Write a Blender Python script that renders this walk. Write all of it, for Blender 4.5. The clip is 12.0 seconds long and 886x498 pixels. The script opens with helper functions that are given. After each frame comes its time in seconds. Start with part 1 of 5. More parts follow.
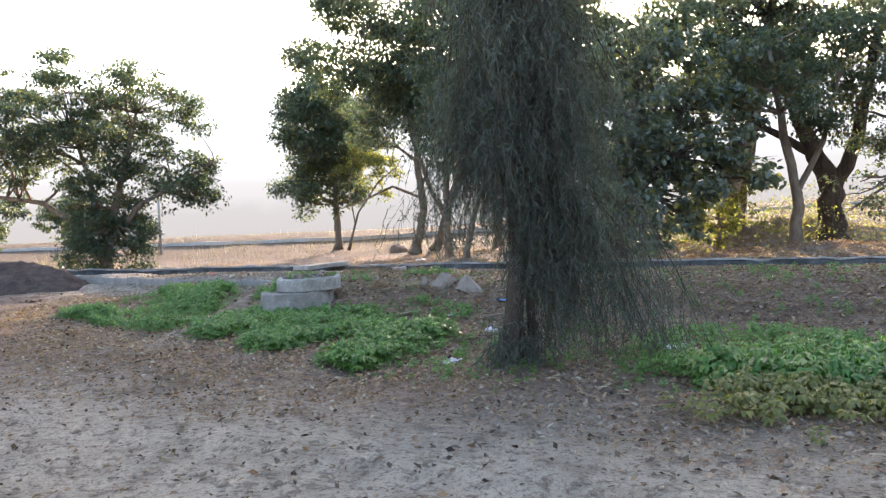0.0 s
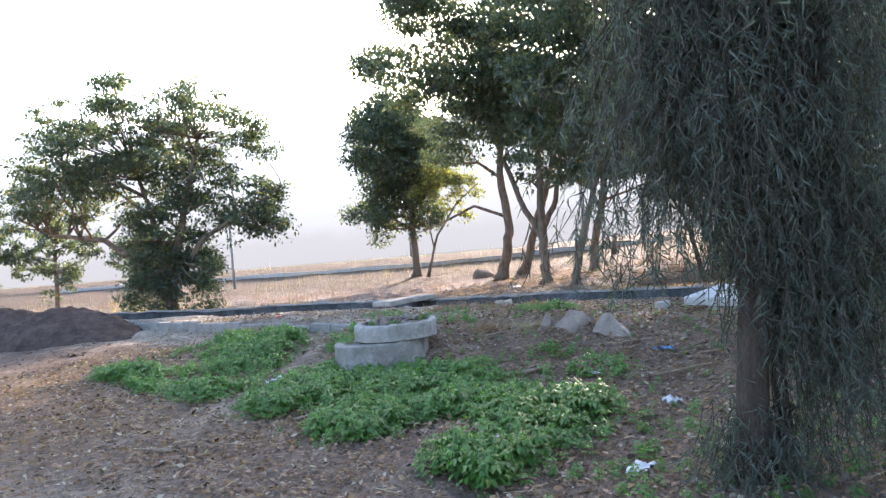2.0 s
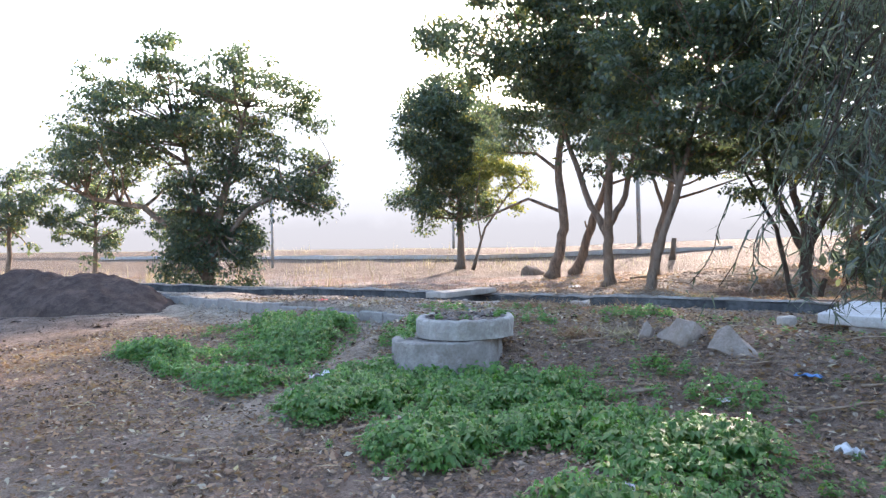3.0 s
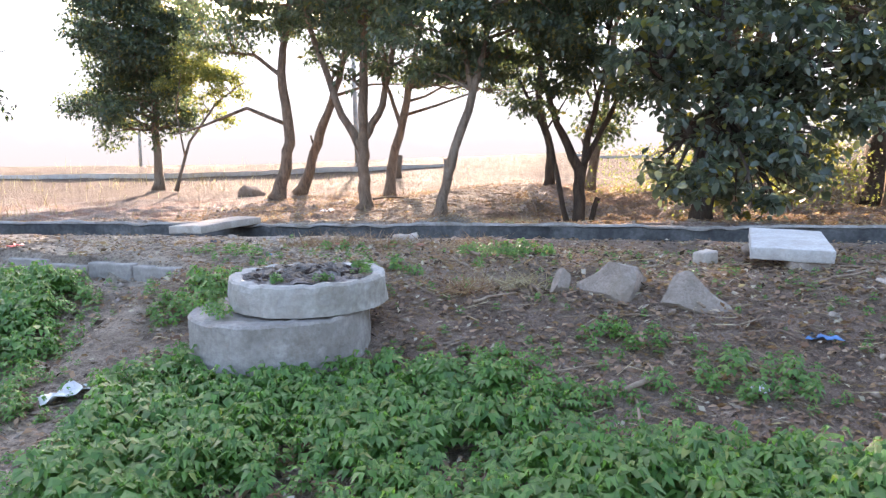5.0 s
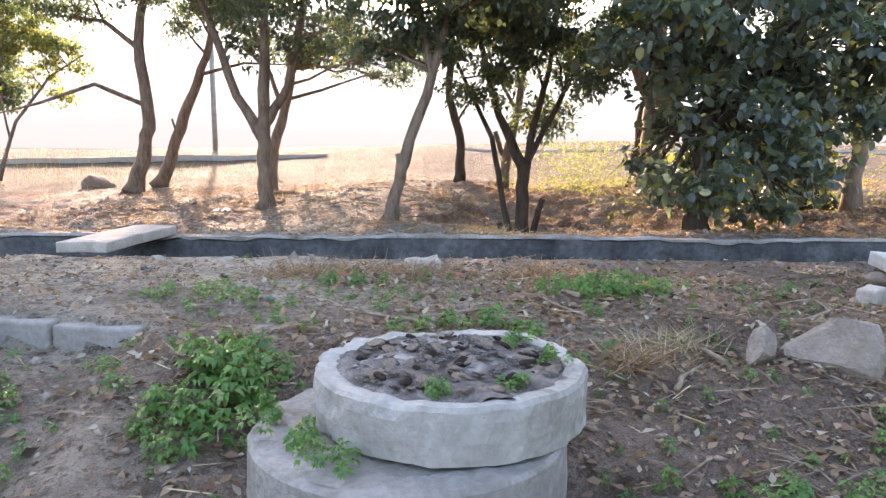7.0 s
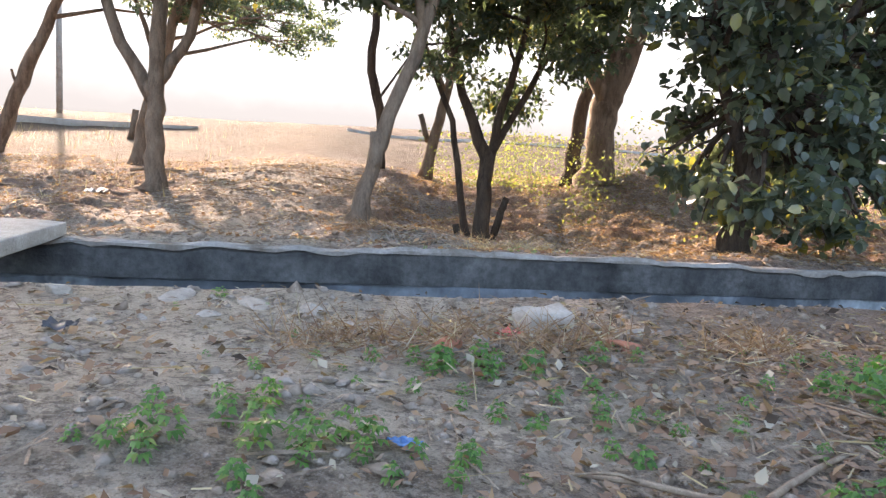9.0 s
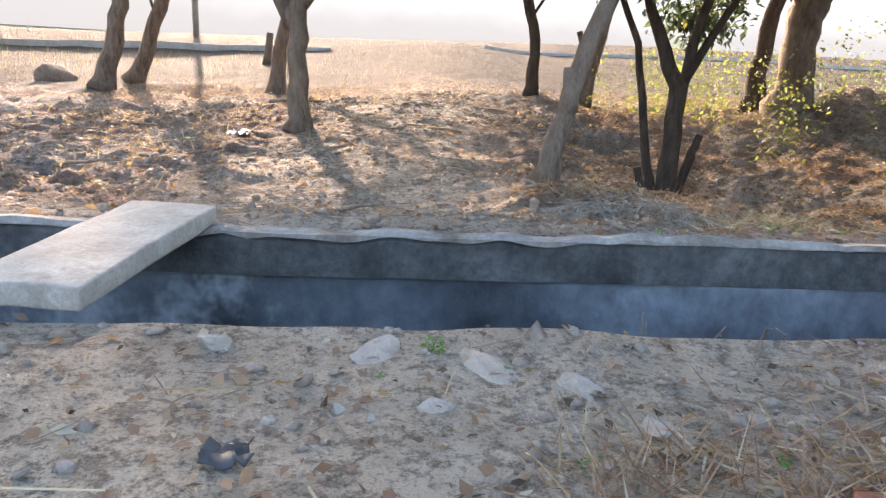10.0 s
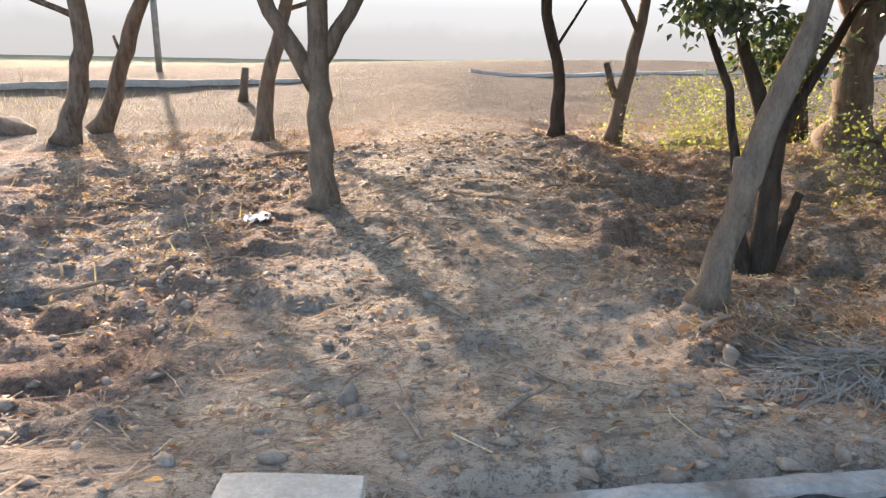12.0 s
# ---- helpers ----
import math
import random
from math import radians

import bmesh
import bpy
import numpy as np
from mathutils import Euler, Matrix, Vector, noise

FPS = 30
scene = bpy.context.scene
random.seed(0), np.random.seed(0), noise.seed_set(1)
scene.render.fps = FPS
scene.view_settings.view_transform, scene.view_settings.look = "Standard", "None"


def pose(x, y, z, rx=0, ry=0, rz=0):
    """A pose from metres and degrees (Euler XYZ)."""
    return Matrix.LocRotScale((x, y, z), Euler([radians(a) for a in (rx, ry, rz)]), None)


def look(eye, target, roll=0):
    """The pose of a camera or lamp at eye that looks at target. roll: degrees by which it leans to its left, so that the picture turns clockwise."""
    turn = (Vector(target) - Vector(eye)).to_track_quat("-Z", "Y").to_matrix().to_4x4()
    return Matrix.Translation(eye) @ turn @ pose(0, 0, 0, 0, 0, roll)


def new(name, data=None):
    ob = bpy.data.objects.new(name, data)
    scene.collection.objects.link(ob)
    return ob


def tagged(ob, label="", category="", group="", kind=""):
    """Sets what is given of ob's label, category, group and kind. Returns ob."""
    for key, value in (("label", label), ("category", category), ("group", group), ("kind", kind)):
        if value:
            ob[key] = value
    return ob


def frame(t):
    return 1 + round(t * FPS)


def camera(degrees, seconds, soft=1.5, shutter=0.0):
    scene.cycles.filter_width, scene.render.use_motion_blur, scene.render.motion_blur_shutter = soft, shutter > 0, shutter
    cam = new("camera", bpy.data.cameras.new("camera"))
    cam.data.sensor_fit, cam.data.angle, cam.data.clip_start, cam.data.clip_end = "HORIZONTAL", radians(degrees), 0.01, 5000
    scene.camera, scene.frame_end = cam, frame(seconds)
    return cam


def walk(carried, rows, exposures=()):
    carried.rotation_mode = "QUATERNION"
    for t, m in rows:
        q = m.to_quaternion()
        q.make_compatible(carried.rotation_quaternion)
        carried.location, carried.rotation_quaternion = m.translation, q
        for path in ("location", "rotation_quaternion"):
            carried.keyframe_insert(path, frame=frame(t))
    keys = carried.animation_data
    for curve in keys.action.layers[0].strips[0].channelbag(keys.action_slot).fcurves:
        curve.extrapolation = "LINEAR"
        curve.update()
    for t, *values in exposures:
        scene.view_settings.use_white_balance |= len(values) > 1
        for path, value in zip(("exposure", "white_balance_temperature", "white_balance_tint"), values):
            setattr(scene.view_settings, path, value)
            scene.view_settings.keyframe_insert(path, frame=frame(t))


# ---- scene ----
cam = camera(61.3, 12.0, soft=1.3)
EXPOSURES = [(0, 2.78, 6400, 13), (1.5, 2.90, 6100, 14), (2.5, 2.85, 5900, 14), (4.5, 3.20, 6300, 18), (7.2, 3.20, 6700, 18), (8.8, 3.12, 6700, 15), (9.5, 3.0, 6600, 14), (10.5, 3.0, 6300, 11), (11.5, 2.70, 6400, 10), (12, 2.75, 6350, 10)]
PATH = [
    (0, (0.362, 0.308, 1.567), (0.297, 2.306, 1.503), -2.3),
    (0.5, (0.246, 1.025, 1.606), (0.208, 3.025, 1.64), -2.4),
    (1, (0.1, 1.829, 1.608), (-0.06, 3.822, 1.543), -4.2),
    (1.5, (-0.105, 2.582, 1.645), (-0.209, 4.579, 1.636), -5.4),
    (2, (-0.404, 3.276, 1.637), (-0.658, 5.259, 1.643), -4.7),
    (2.5, (-0.791, 3.924, 1.627), (-1.177, 5.886, 1.65), -2.1),
    (2.6, (-0.849, 4.089, 1.61), (-1.241, 6.051, 1.62), -1.6),
    (2.7, (-0.908, 4.239, 1.591), (-1.301, 6.2, 1.61), -1.1),
    (4.3, (-2.237, 6.712, 1.492), (-2.106, 8.694, 1.258), -0.6),
    (4.5, (-2.373, 6.975, 1.508), (-2.157, 8.949, 1.277), -0.6),
    (5, (-2.627, 7.613, 1.544), (-2.156, 9.543, 1.311), -0.5),
    (5.5, (-2.939, 8.18, 1.601), (-2.213, 10.026, 1.346), -2.3),
    (6, (-3.146, 8.874, 1.594), (-2.198, 10.629, 1.437), -0.7),
    (6.5, (-3.399, 9.594, 1.573), (-2.543, 11.388, 1.356), -0.8),
    (7, (-3.627, 10.216, 1.61), (-2.749, 11.994, 1.352), 0.8),
    (7.2, (-3.649, 10.535, 1.595), (-2.831, 12.331, 1.269), 0.1),
    (8.8, (-3.722, 12.868, 1.473), (-2.535, 14.454, 1.191), 4.3),
    (9, (-3.735, 13.196, 1.509), (-2.517, 14.758, 1.233), 4.7),
    (9.5, (-3.621, 13.971, 1.579), (-2.537, 15.615, 1.23), 4.5),
    (10, (-3.483, 14.751, 1.683), (-2.547, 16.44, 1.163), 3.4),
    (10.5, (-3.488, 15.344, 1.86), (-2.526, 17.01, 1.311), 4.1),
    (11, (-3.411, 15.79, 2.015), (-2.434, 17.487, 1.607), 3.9),
    (11.5, (-3.499, 16.332, 2.127), (-2.547, 18.056, 1.773), 3.4),
    (12, (-3.63, 16.864, 2.145), (-2.602, 18.507, 1.653), 1.1),
]
walk(cam, [(t, look(eye, target, roll)) for t, eye, target, roll in PATH], EXPOSURES)

# ---- world, sun, exposure ----
SUN_AZ, SUN_EL = radians(10.0), radians(18.0)      # azimuth from +y towards +x
world = bpy.data.worlds.new("sky")
scene.world = world
world.use_nodes = True
wn = world.node_tree
sky = wn.nodes.new("ShaderNodeTexSky")
sky.sky_type, sky.sun_disc = "NISHITA", False
sky.sun_elevation, sky.sun_rotation = SUN_EL, SUN_AZ
sky.air_density, sky.dust_density, sky.ozone_density = 1.0, 3.0, 1.0
wn.nodes["Background"].inputs["Strength"].default_value = 0.15
wn.links.new(sky.outputs[0], wn.nodes["Background"].inputs["Color"])
lamp = bpy.data.lights.new("sun", "SUN")
lamp.energy, lamp.angle, lamp.color = 3.0, radians(1.0), (1.0, 0.77, 0.60)
sun = new("sun", lamp)
SUN_DIR = Vector((math.sin(SUN_AZ) * math.cos(SUN_EL), math.cos(SUN_AZ) * math.cos(SUN_EL), math.sin(SUN_EL)))
sun.matrix_world = look(SUN_DIR * 60, (0, 0, 0))

# ---- plan: u runs along the drain, s away from the road ----
TURN_US = math.atan2(-0.3911, 0.9203)
PLAN = Matrix.Rotation(TURN_US, 4, "Z")
CU, SU = math.cos(TURN_US), math.sin(TURN_US)


def xy(u, s):
    return CU * u - SU * s, SU * u + CU * s


def us(x, y):
    return CU * x + SU * y, -SU * x + CU * y


def step(a, b, v):
    w = np.clip((np.asarray(v, float) - a) / (b - a), 0, 1)
    return w * w * (3 - 2 * w)


LATTICE = np.random.RandomState(7).rand(256, 256)


def grain(x, y, size):
    """Smooth value noise, -1 to 1."""
    x, y = np.asarray(x, float) / size + 77.3, np.asarray(y, float) / size + 31.7
    i, j = np.floor(x).astype(int), np.floor(y).astype(int)
    a, b = x - i, y - j
    a, b = a * a * (3 - 2 * a), b * b * (3 - 2 * b)
    p = lambda m, n: LATTICE[m % 256, n % 256]
    low = p(i, j) * (1 - a) + p(i + 1, j) * a
    high = p(i, j + 1) * (1 - a) + p(i + 1, j + 1) * a
    return 2 * (low * (1 - b) + high * b) - 1


DRAIN_NEAR, DRAIN_FAR, DRAIN_ENDS = 14.95, 16.30, (-46.0, 30.0)


def kerb_line(u):
    return 12.1 + 0.22 * (-8.7 - u)


def mound(u, s, cu, cs, ru, rs):
    return np.exp(-((u - cu) / ru) ** 2 - ((s - cs) / rs) ** 2)


def ground_us(u, s):
    u, s = np.asarray(u, float), np.asarray(s, float)
    bank = 0.02 + 0.13 * step(5.5, 9.3, s) + 0.50 * step(9.6, 12.2, s)
    low = 0.02 + 0.13 * step(5.5, 9.3, s) + 0.20 * step(9.5, 12.6, s) + 0.17 * step(-12.5, -9.0, u) * step(10.4, 12.0, s)
    kerb = kerb_line(u)
    low = low + 0.13 * step(-1.0, 0.0, s - kerb) * step(-9.5, -11.5, u)
    side = step(-8.6, -9.0, u)
    z = bank * (1 - side) + np.where(s > kerb - 0.02, 0.66, low) * side
    far = 0.35 + 0.03 * np.clip(u + 10, -14, 14) + 1.45 * step(29, 46, s)
    centre = -9.9 + 0.158 * (s - 14.1)
    far = far + 0.32 * np.exp(-((u - centre) / 1.9) ** 2) * step(18, 26, s) * (1 - step(38, 46, s))
    edge = u - centre - 2.1 + 0.45 * grain(u, s, 1.3) + 0.2 * grain(u, s, 0.45)
    far = far - 0.34 * step(-0.12, 0.22, edge) * step(19.5, 21.5, s) * (1 - step(23.6, 26, s))
    far = far - 0.44 * mound(u, s, -4.4, 20.8, 2.2, 2.8) + 0.12 * mound(u, s, -7.6, 18.4, 1.2, 1.0)
    far = far + 0.75 * mound(u, s, 0.4, 25.2, 2.2, 1.5) - 0.30 * mound(u, s, -5.1, 24.4, 0.7, 0.4) + 0.16 * mound(u, s, -5.6, 27.4, 2.2, 1.6)
    far = far - 0.16 * step(33, 39, s) * (1 - step(40.02, 40.3, s)) * step(-10.3, -15.0, u)
    far = far - 0.03 * step(60, 140, s) * 30
    clods = 0.046 * grain(u, s, 0.17) + 0.06 * np.abs(grain(u, s, 0.42)) + 0.05 * grain(u, s, 1.4) - 0.05 * step(0.35, 0.6, grain(u, s, 0.55))
    far = far + clods * (0.55 + 0.8 * step(0.8, 2.0, np.abs(u - centre))) * (1 - step(30, 36, s))
    beyond = step(16.3, 18.2, s)
    z = z * (1 - beyond) + far * beyond
    z = z - 0.07 * step(12.8, 14.9, s) * (1 - step(15.2, 16.2, s))
    for rut in (1.3, 2.9, 4.3):
        line = s - rut - 0.25 * grain(u, rut * 9, 5.0)
        z = z - 0.022 * np.exp(-(line / 0.16) ** 2) + 0.018 * np.exp(-((np.abs(line) - 0.30) / 0.12) ** 2)
    rough = 1 - 0.45 * step(6.5, 3.5, s)
    z = z + rough * (0.035 * grain(u, s, 0.9) + 0.018 * grain(u, s, 0.31) + 0.05 * grain(u, s, 3.1))
    z = z - 0.16 * mound(u, s, -5.75, 11.95, 0.45, 0.25)
    rim = step(16.2, 16.28, s) * (1 - step(16.36, 16.62, s))
    z = z * (1 - rim) + np.minimum(z, 0.61) * rim
    return z


def ground(x, y):
    return float(ground_us(*us(x, y)))


# ---- materials ----
def shader(name, rough=0.85, metal=0.0):
    m = bpy.data.materials.new(name)
    m.use_nodes = True
    bsdf = m.node_tree.nodes["Principled BSDF"]
    bsdf.inputs["Roughness"].default_value, bsdf.inputs["Metallic"].default_value = rough, metal
    if rough > 0.84:
        bsdf.inputs["Specular IOR Level"].default_value = 0.06
    return m, m.node_tree, bsdf


def node(tree, kind, values=None, **settings):
    n = tree.nodes.new(kind)
    if "operation" in settings:
        n.operation = settings["operation"]
    if "data_type" in settings:
        n.data_type = settings["data_type"]
    if "blend_type" in settings:
        n.blend_type = settings["blend_type"]
    for key, value in (values or {}).items():
        n.inputs[key].default_value = value
    return n


def blend(tree, factor, a, b, kind="MIX"):
    n = node(tree, "ShaderNodeMix", data_type="RGBA", blend_type=kind)
    for slot, value in ((0, factor), (6, a), (7, b)):
        if isinstance(value, (tuple, float, int)):
            n.inputs[slot].default_value = (*value, 1) if isinstance(value, tuple) else value
        else:
            tree.links.new(value, n.inputs[slot])
    return n.outputs[2]


def maths(tree, kind, a, b=0.0, clamp=False):
    n = node(tree, "ShaderNodeMath", operation=kind)
    n.use_clamp = clamp
    for slot, value in ((0, a), (1, b)):
        if isinstance(value, (float, int)):
            n.inputs[slot].default_value = value
        else:
            tree.links.new(value, n.inputs[slot])
    return n.outputs[0]


def noise_node(tree, scale, detail=4.0, where=None, rough=0.6):
    n = node(tree, "ShaderNodeTexNoise", {"Scale": scale, "Detail": detail, "Roughness": rough})
    if where is not None:
        tree.links.new(where, n.inputs["Vector"])
    return n.outputs["Fac"]


def ramp(tree, factor, low, high):
    n = node(tree, "ShaderNodeMapRange", {1: low, 2: high})
    tree.links.new(factor, n.inputs[0])
    return n.outputs[0]


def bump(tree, bsdf, height, strength, distance):
    n = node(tree, "ShaderNodeBump", {"Strength": strength, "Distance": distance})
    tree.links.new(height, n.inputs["Height"])
    tree.links.new(n.outputs[0], bsdf.inputs["Normal"])


def plain(name, dark, light, scale=6.0, rough=0.85, relief=0.5, depth=0.01, stain=None, metal=0.0, streak=None):
    """A matt surface with two scales of variation, stains and fine relief."""
    m, t, b = shader(name, rough, metal)
    where = node(t, "ShaderNodeTexCoord").outputs["Object"]
    if streak:
        mp = node(t, "ShaderNodeMapping", {"Scale": streak})
        t.links.new(where, mp.inputs[0])
        where = mp.outputs[0]
    wide, fine = noise_node(t, scale, 5, where), noise_node(t, scale * 9, 4, where)
    colour = blend(t, ramp(t, wide, 0.3, 0.7), dark, light)
    colour = blend(t, maths(t, "MULTIPLY", ramp(t, fine, 0.35, 0.75), 0.5), colour, tuple(0.6 * c for c in dark))
    if stain:
        patch = noise_node(t, scale * 0.45, 6, where, 0.7)
        colour = blend(t, ramp(t, patch, 0.52, 0.66), colour, stain)
    t.links.new(colour, b.inputs["Base Color"])
    bump(t, b, maths(t, "ADD", fine, wide), relief, depth)
    return m


def leafy(name, dark, light, gleam=0.45, through_light=0.45, warm=None):
    """Leaves: each island its own tint, and light passes through them."""
    m, t, b = shader(name, gleam)
    island = node(t, "ShaderNodeNewGeometry").outputs["Random Per Island"]
    colour = blend(t, island, dark, light)
    if warm:
        colour = blend(t, ramp(t, maths(t, "FRACT", maths(t, "MULTIPLY", island, 7.31)), 0.9, 0.93), colour, warm)
    spots = noise_node(t, 14.0, 2, node(t, "ShaderNodeTexCoord").outputs["Object"])
    colour = blend(t, maths(t, "MULTIPLY", spots, 0.35), colour, tuple(0.5 * c for c in dark))
    t.links.new(colour, b.inputs["Base Color"])
    clear = node(t, "ShaderNodeBsdfTranslucent")
    glow = blend(t, 1.0, colour, (1.35, 1.45, 0.85), "MULTIPLY")
    t.links.new(glow, clear.inputs["Color"])
    mix = node(t, "ShaderNodeMixShader", {0: through_light})
    t.links.new(b.outputs[0], mix.inputs[1])
    t.links.new(clear.outputs[0], mix.inputs[2])
    t.links.new(mix.outputs[0], t.nodes["Material Output"].inputs["Surface"])
    return m


def soil():
    m, t, b = shader("soil", 0.95)
    where = node(t, "ShaderNodeTexCoord").outputs["Object"]
    parts = node(t, "ShaderNodeSeparateXYZ")
    t.links.new(where, parts.inputs[0])
    u, s = parts.outputs[0], parts.outputs[1]
    wide, mid, fine = noise_node(t, 0.45, 5, where), noise_node(t, 2.6, 6, where, 0.7), noise_node(t, 28.0, 5, where, 0.75)
    wobble = maths(t, "MULTIPLY", maths(t, "SUBTRACT", mid, 0.5), 2.2)
    s_w = maths(t, "ADD", s, wobble)
    dust = blend(t, ramp(t, mid, 0.3, 0.7), (0.43, 0.355, 0.272), (0.62, 0.52, 0.405))
    earth = blend(t, ramp(t, mid, 0.35, 0.7), (0.20, 0.142, 0.105), (0.39, 0.29, 0.225))
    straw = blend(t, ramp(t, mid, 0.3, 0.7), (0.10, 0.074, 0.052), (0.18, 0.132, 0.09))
    red = blend(t, ramp(t, mid, 0.3, 0.7), (0.23, 0.135, 0.095), (0.43, 0.28, 0.205))
    colour = blend(t, ramp(t, s_w, 5.0, 7.0), dust, earth)
    plateau = maths(t, "MULTIPLY", ramp(t, s_w, 11.6, 12.8), ramp(t, maths(t, "ADD", u, wobble), -4.8, -7.8))
    colour = blend(t, plateau, colour, dust)
    off_trail = maths(t, "ABSOLUTE", maths(t, "ADD", maths(t, "ADD", u, maths(t, "MULTIPLY", s, 0.39)), 4.49))
    trail_mask = maths(t, "MULTIPLY", ramp(t, maths(t, "ADD", off_trail, maths(t, "MULTIPLY", wobble, 0.2)), 0.75, 0.25), maths(t, "MULTIPLY", ramp(t, s, 7.2, 8.2), ramp(t, s, 13.0, 12.4)))
    colour = blend(t, maths(t, "MULTIPLY", trail_mask, 0.55), colour, dust)
    colour = blend(t, ramp(t, s_w, 16.2, 18.0), colour, red)
    pale = blend(t, ramp(t, mid, 0.3, 0.7), (0.31, 0.255, 0.215), (0.45, 0.375, 0.32))
    colour = blend(t, maths(t, "MULTIPLY", ramp(t, s_w, 16.2, 17.0), ramp(t, wide, 0.44, 0.56)), colour, pale)
    lane = maths(t, "ABSOLUTE", maths(t, "SUBTRACT", u, maths(t, "ADD", maths(t, "MULTIPLY", s, 0.158), -12.1)))
    lane = maths(t, "MULTIPLY", ramp(t, maths(t, "ADD", lane, wobble), 2.2, 0.9), maths(t, "MULTIPLY", ramp(t, s, 16.2, 16.8), ramp(t, s, 36.0, 28.0)))
    worn = blend(t, ramp(t, mid, 0.35, 0.68), (0.33, 0.275, 0.215), (0.56, 0.485, 0.385))
    colour = blend(t, maths(t, "MULTIPLY", lane, 0.85), colour, worn)
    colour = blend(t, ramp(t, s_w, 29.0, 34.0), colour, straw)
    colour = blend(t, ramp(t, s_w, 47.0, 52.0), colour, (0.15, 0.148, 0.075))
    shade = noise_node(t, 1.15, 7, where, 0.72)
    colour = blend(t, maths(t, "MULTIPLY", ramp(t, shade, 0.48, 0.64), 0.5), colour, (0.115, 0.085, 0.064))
    tiny = noise_node(t, 95.0, 4, where, 0.7)
    blotch = noise_node(t, 9.0, 5, where, 0.75)
    colour = blend(t, maths(t, "MULTIPLY", ramp(t, blotch, 0.52, 0.60), 0.55), colour, (0.085, 0.062, 0.046))
    colour = blend(t, maths(t, "MULTIPLY", ramp(t, fine, 0.52, 0.60), 0.52), colour, (0.075, 0.055, 0.042))
    colour = blend(t, maths(t, "MULTIPLY", ramp(t, tiny, 0.53, 0.61), 0.30), colour, (0.06, 0.045, 0.035))
    colour = blend(t, maths(t, "MULTIPLY", ramp(t, tiny, 0.46, 0.36), 0.30), colour, (0.54, 0.48, 0.42))
    t.links.new(colour, b.inputs["Base Color"])
    bump(t, b, maths(t, "ADD", maths(t, "ADD", fine, maths(t, "MULTIPLY", tiny, 0.4)), maths(t, "MULTIPLY", blotch, 1.5)), 1.0, 0.09)
    return m


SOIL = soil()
CONCRETE = plain("weathered_concrete", (0.27, 0.245, 0.215), (0.42, 0.39, 0.34), 3.2, 0.92, 0.6, 0.015, (0.19, 0.165, 0.135))
STAINED = plain("mud_stained_concrete", (0.19, 0.165, 0.14), (0.35, 0.32, 0.285), 3.2, 0.95, 0.7, 0.018, (0.13, 0.105, 0.08))
PALE_CONCRETE = plain("pale_concrete", (0.37, 0.345, 0.31), (0.53, 0.50, 0.455), 5.0, 0.9, 0.5, 0.01, (0.33, 0.30, 0.26))
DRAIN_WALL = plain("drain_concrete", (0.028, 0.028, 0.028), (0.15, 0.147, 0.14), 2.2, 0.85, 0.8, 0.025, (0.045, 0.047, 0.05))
DRAIN_LOWER = plain("lower_drain_wall", (0.018, 0.020, 0.025), (0.18, 0.197, 0.218), 1.3, 0.7, 0.6, 0.02, (0.42, 0.44, 0.46), streak=(0.9, 1, 0.8))
CLOD = plain("dry_clod", (0.17, 0.125, 0.092), (0.35, 0.275, 0.21), 8.0, 0.95, 0.7, 0.01)
MORTAR = plain("dusty_mortar", (0.32, 0.275, 0.225), (0.47, 0.415, 0.35), 6.0, 0.95, 0.7, 0.012, (0.26, 0.22, 0.18))
DUSTY = plain("dust_covered_mortar", (0.27, 0.225, 0.18), (0.44, 0.38, 0.315), 9.0, 0.95, 0.8, 0.012, (0.20, 0.16, 0.125))
SLUDGE = plain("black_drain_mud", (0.012, 0.012, 0.012), (0.035, 0.03, 0.025), 3.0, 0.25, 0.3, 0.01)
STONE = plain("grey_rock", (0.20, 0.16, 0.125), (0.35, 0.29, 0.24), 5.0, 0.9, 0.8, 0.02, (0.20, 0.16, 0.12))
BARK = plain("dusty_bark", (0.13, 0.095, 0.068), (0.27, 0.205, 0.15), 9.0, 0.95, 0.9, 0.02, (0.08, 0.06, 0.045), streak=(1, 1, 0.3))
DARK_BARK = plain("dark_bark", (0.055, 0.042, 0.034), (0.13, 0.10, 0.075), 9.0, 0.95, 1.0, 0.03, (0.035, 0.028, 0.022), streak=(1, 1, 0.25))
DARK_EARTH = plain("dark_earth", (0.06, 0.043, 0.036), (0.125, 0.092, 0.075), 4.0, 0.95, 1.0, 0.05, (0.14, 0.10, 0.08))
PAPER = plain("crumpled_paper", (0.48, 0.47, 0.45), (0.70, 0.69, 0.67), 12.0, 0.8, 0.4, 0.004)
BLUE = plain("blue_plastic", (0.05, 0.12, 0.28), (0.10, 0.24, 0.46), 12.0, 0.4, 0.3, 0.004)
RED = plain("red_wrapper", (0.55, 0.06, 0.05), (0.70, 0.12, 0.09), 12.0, 0.4, 0.3, 0.004)
BLACK = plain("black_rubber", (0.02, 0.02, 0.022), (0.05, 0.05, 0.055), 12.0, 0.6, 0.3, 0.004)
BRICK = plain("red_brick", (0.30, 0.12, 0.075), (0.42, 0.19, 0.12), 12.0, 0.9, 0.6, 0.008)
LEAF_GROVE = leafy("grove_leaf", (0.048, 0.068, 0.048), (0.108, 0.135, 0.082), 0.40, 0.48, (0.20, 0.17, 0.05))
LEAF_BUSH = leafy("broad_leaf", (0.058, 0.078, 0.060), (0.165, 0.188, 0.135), 0.28, 0.45, (0.22, 0.20, 0.05))
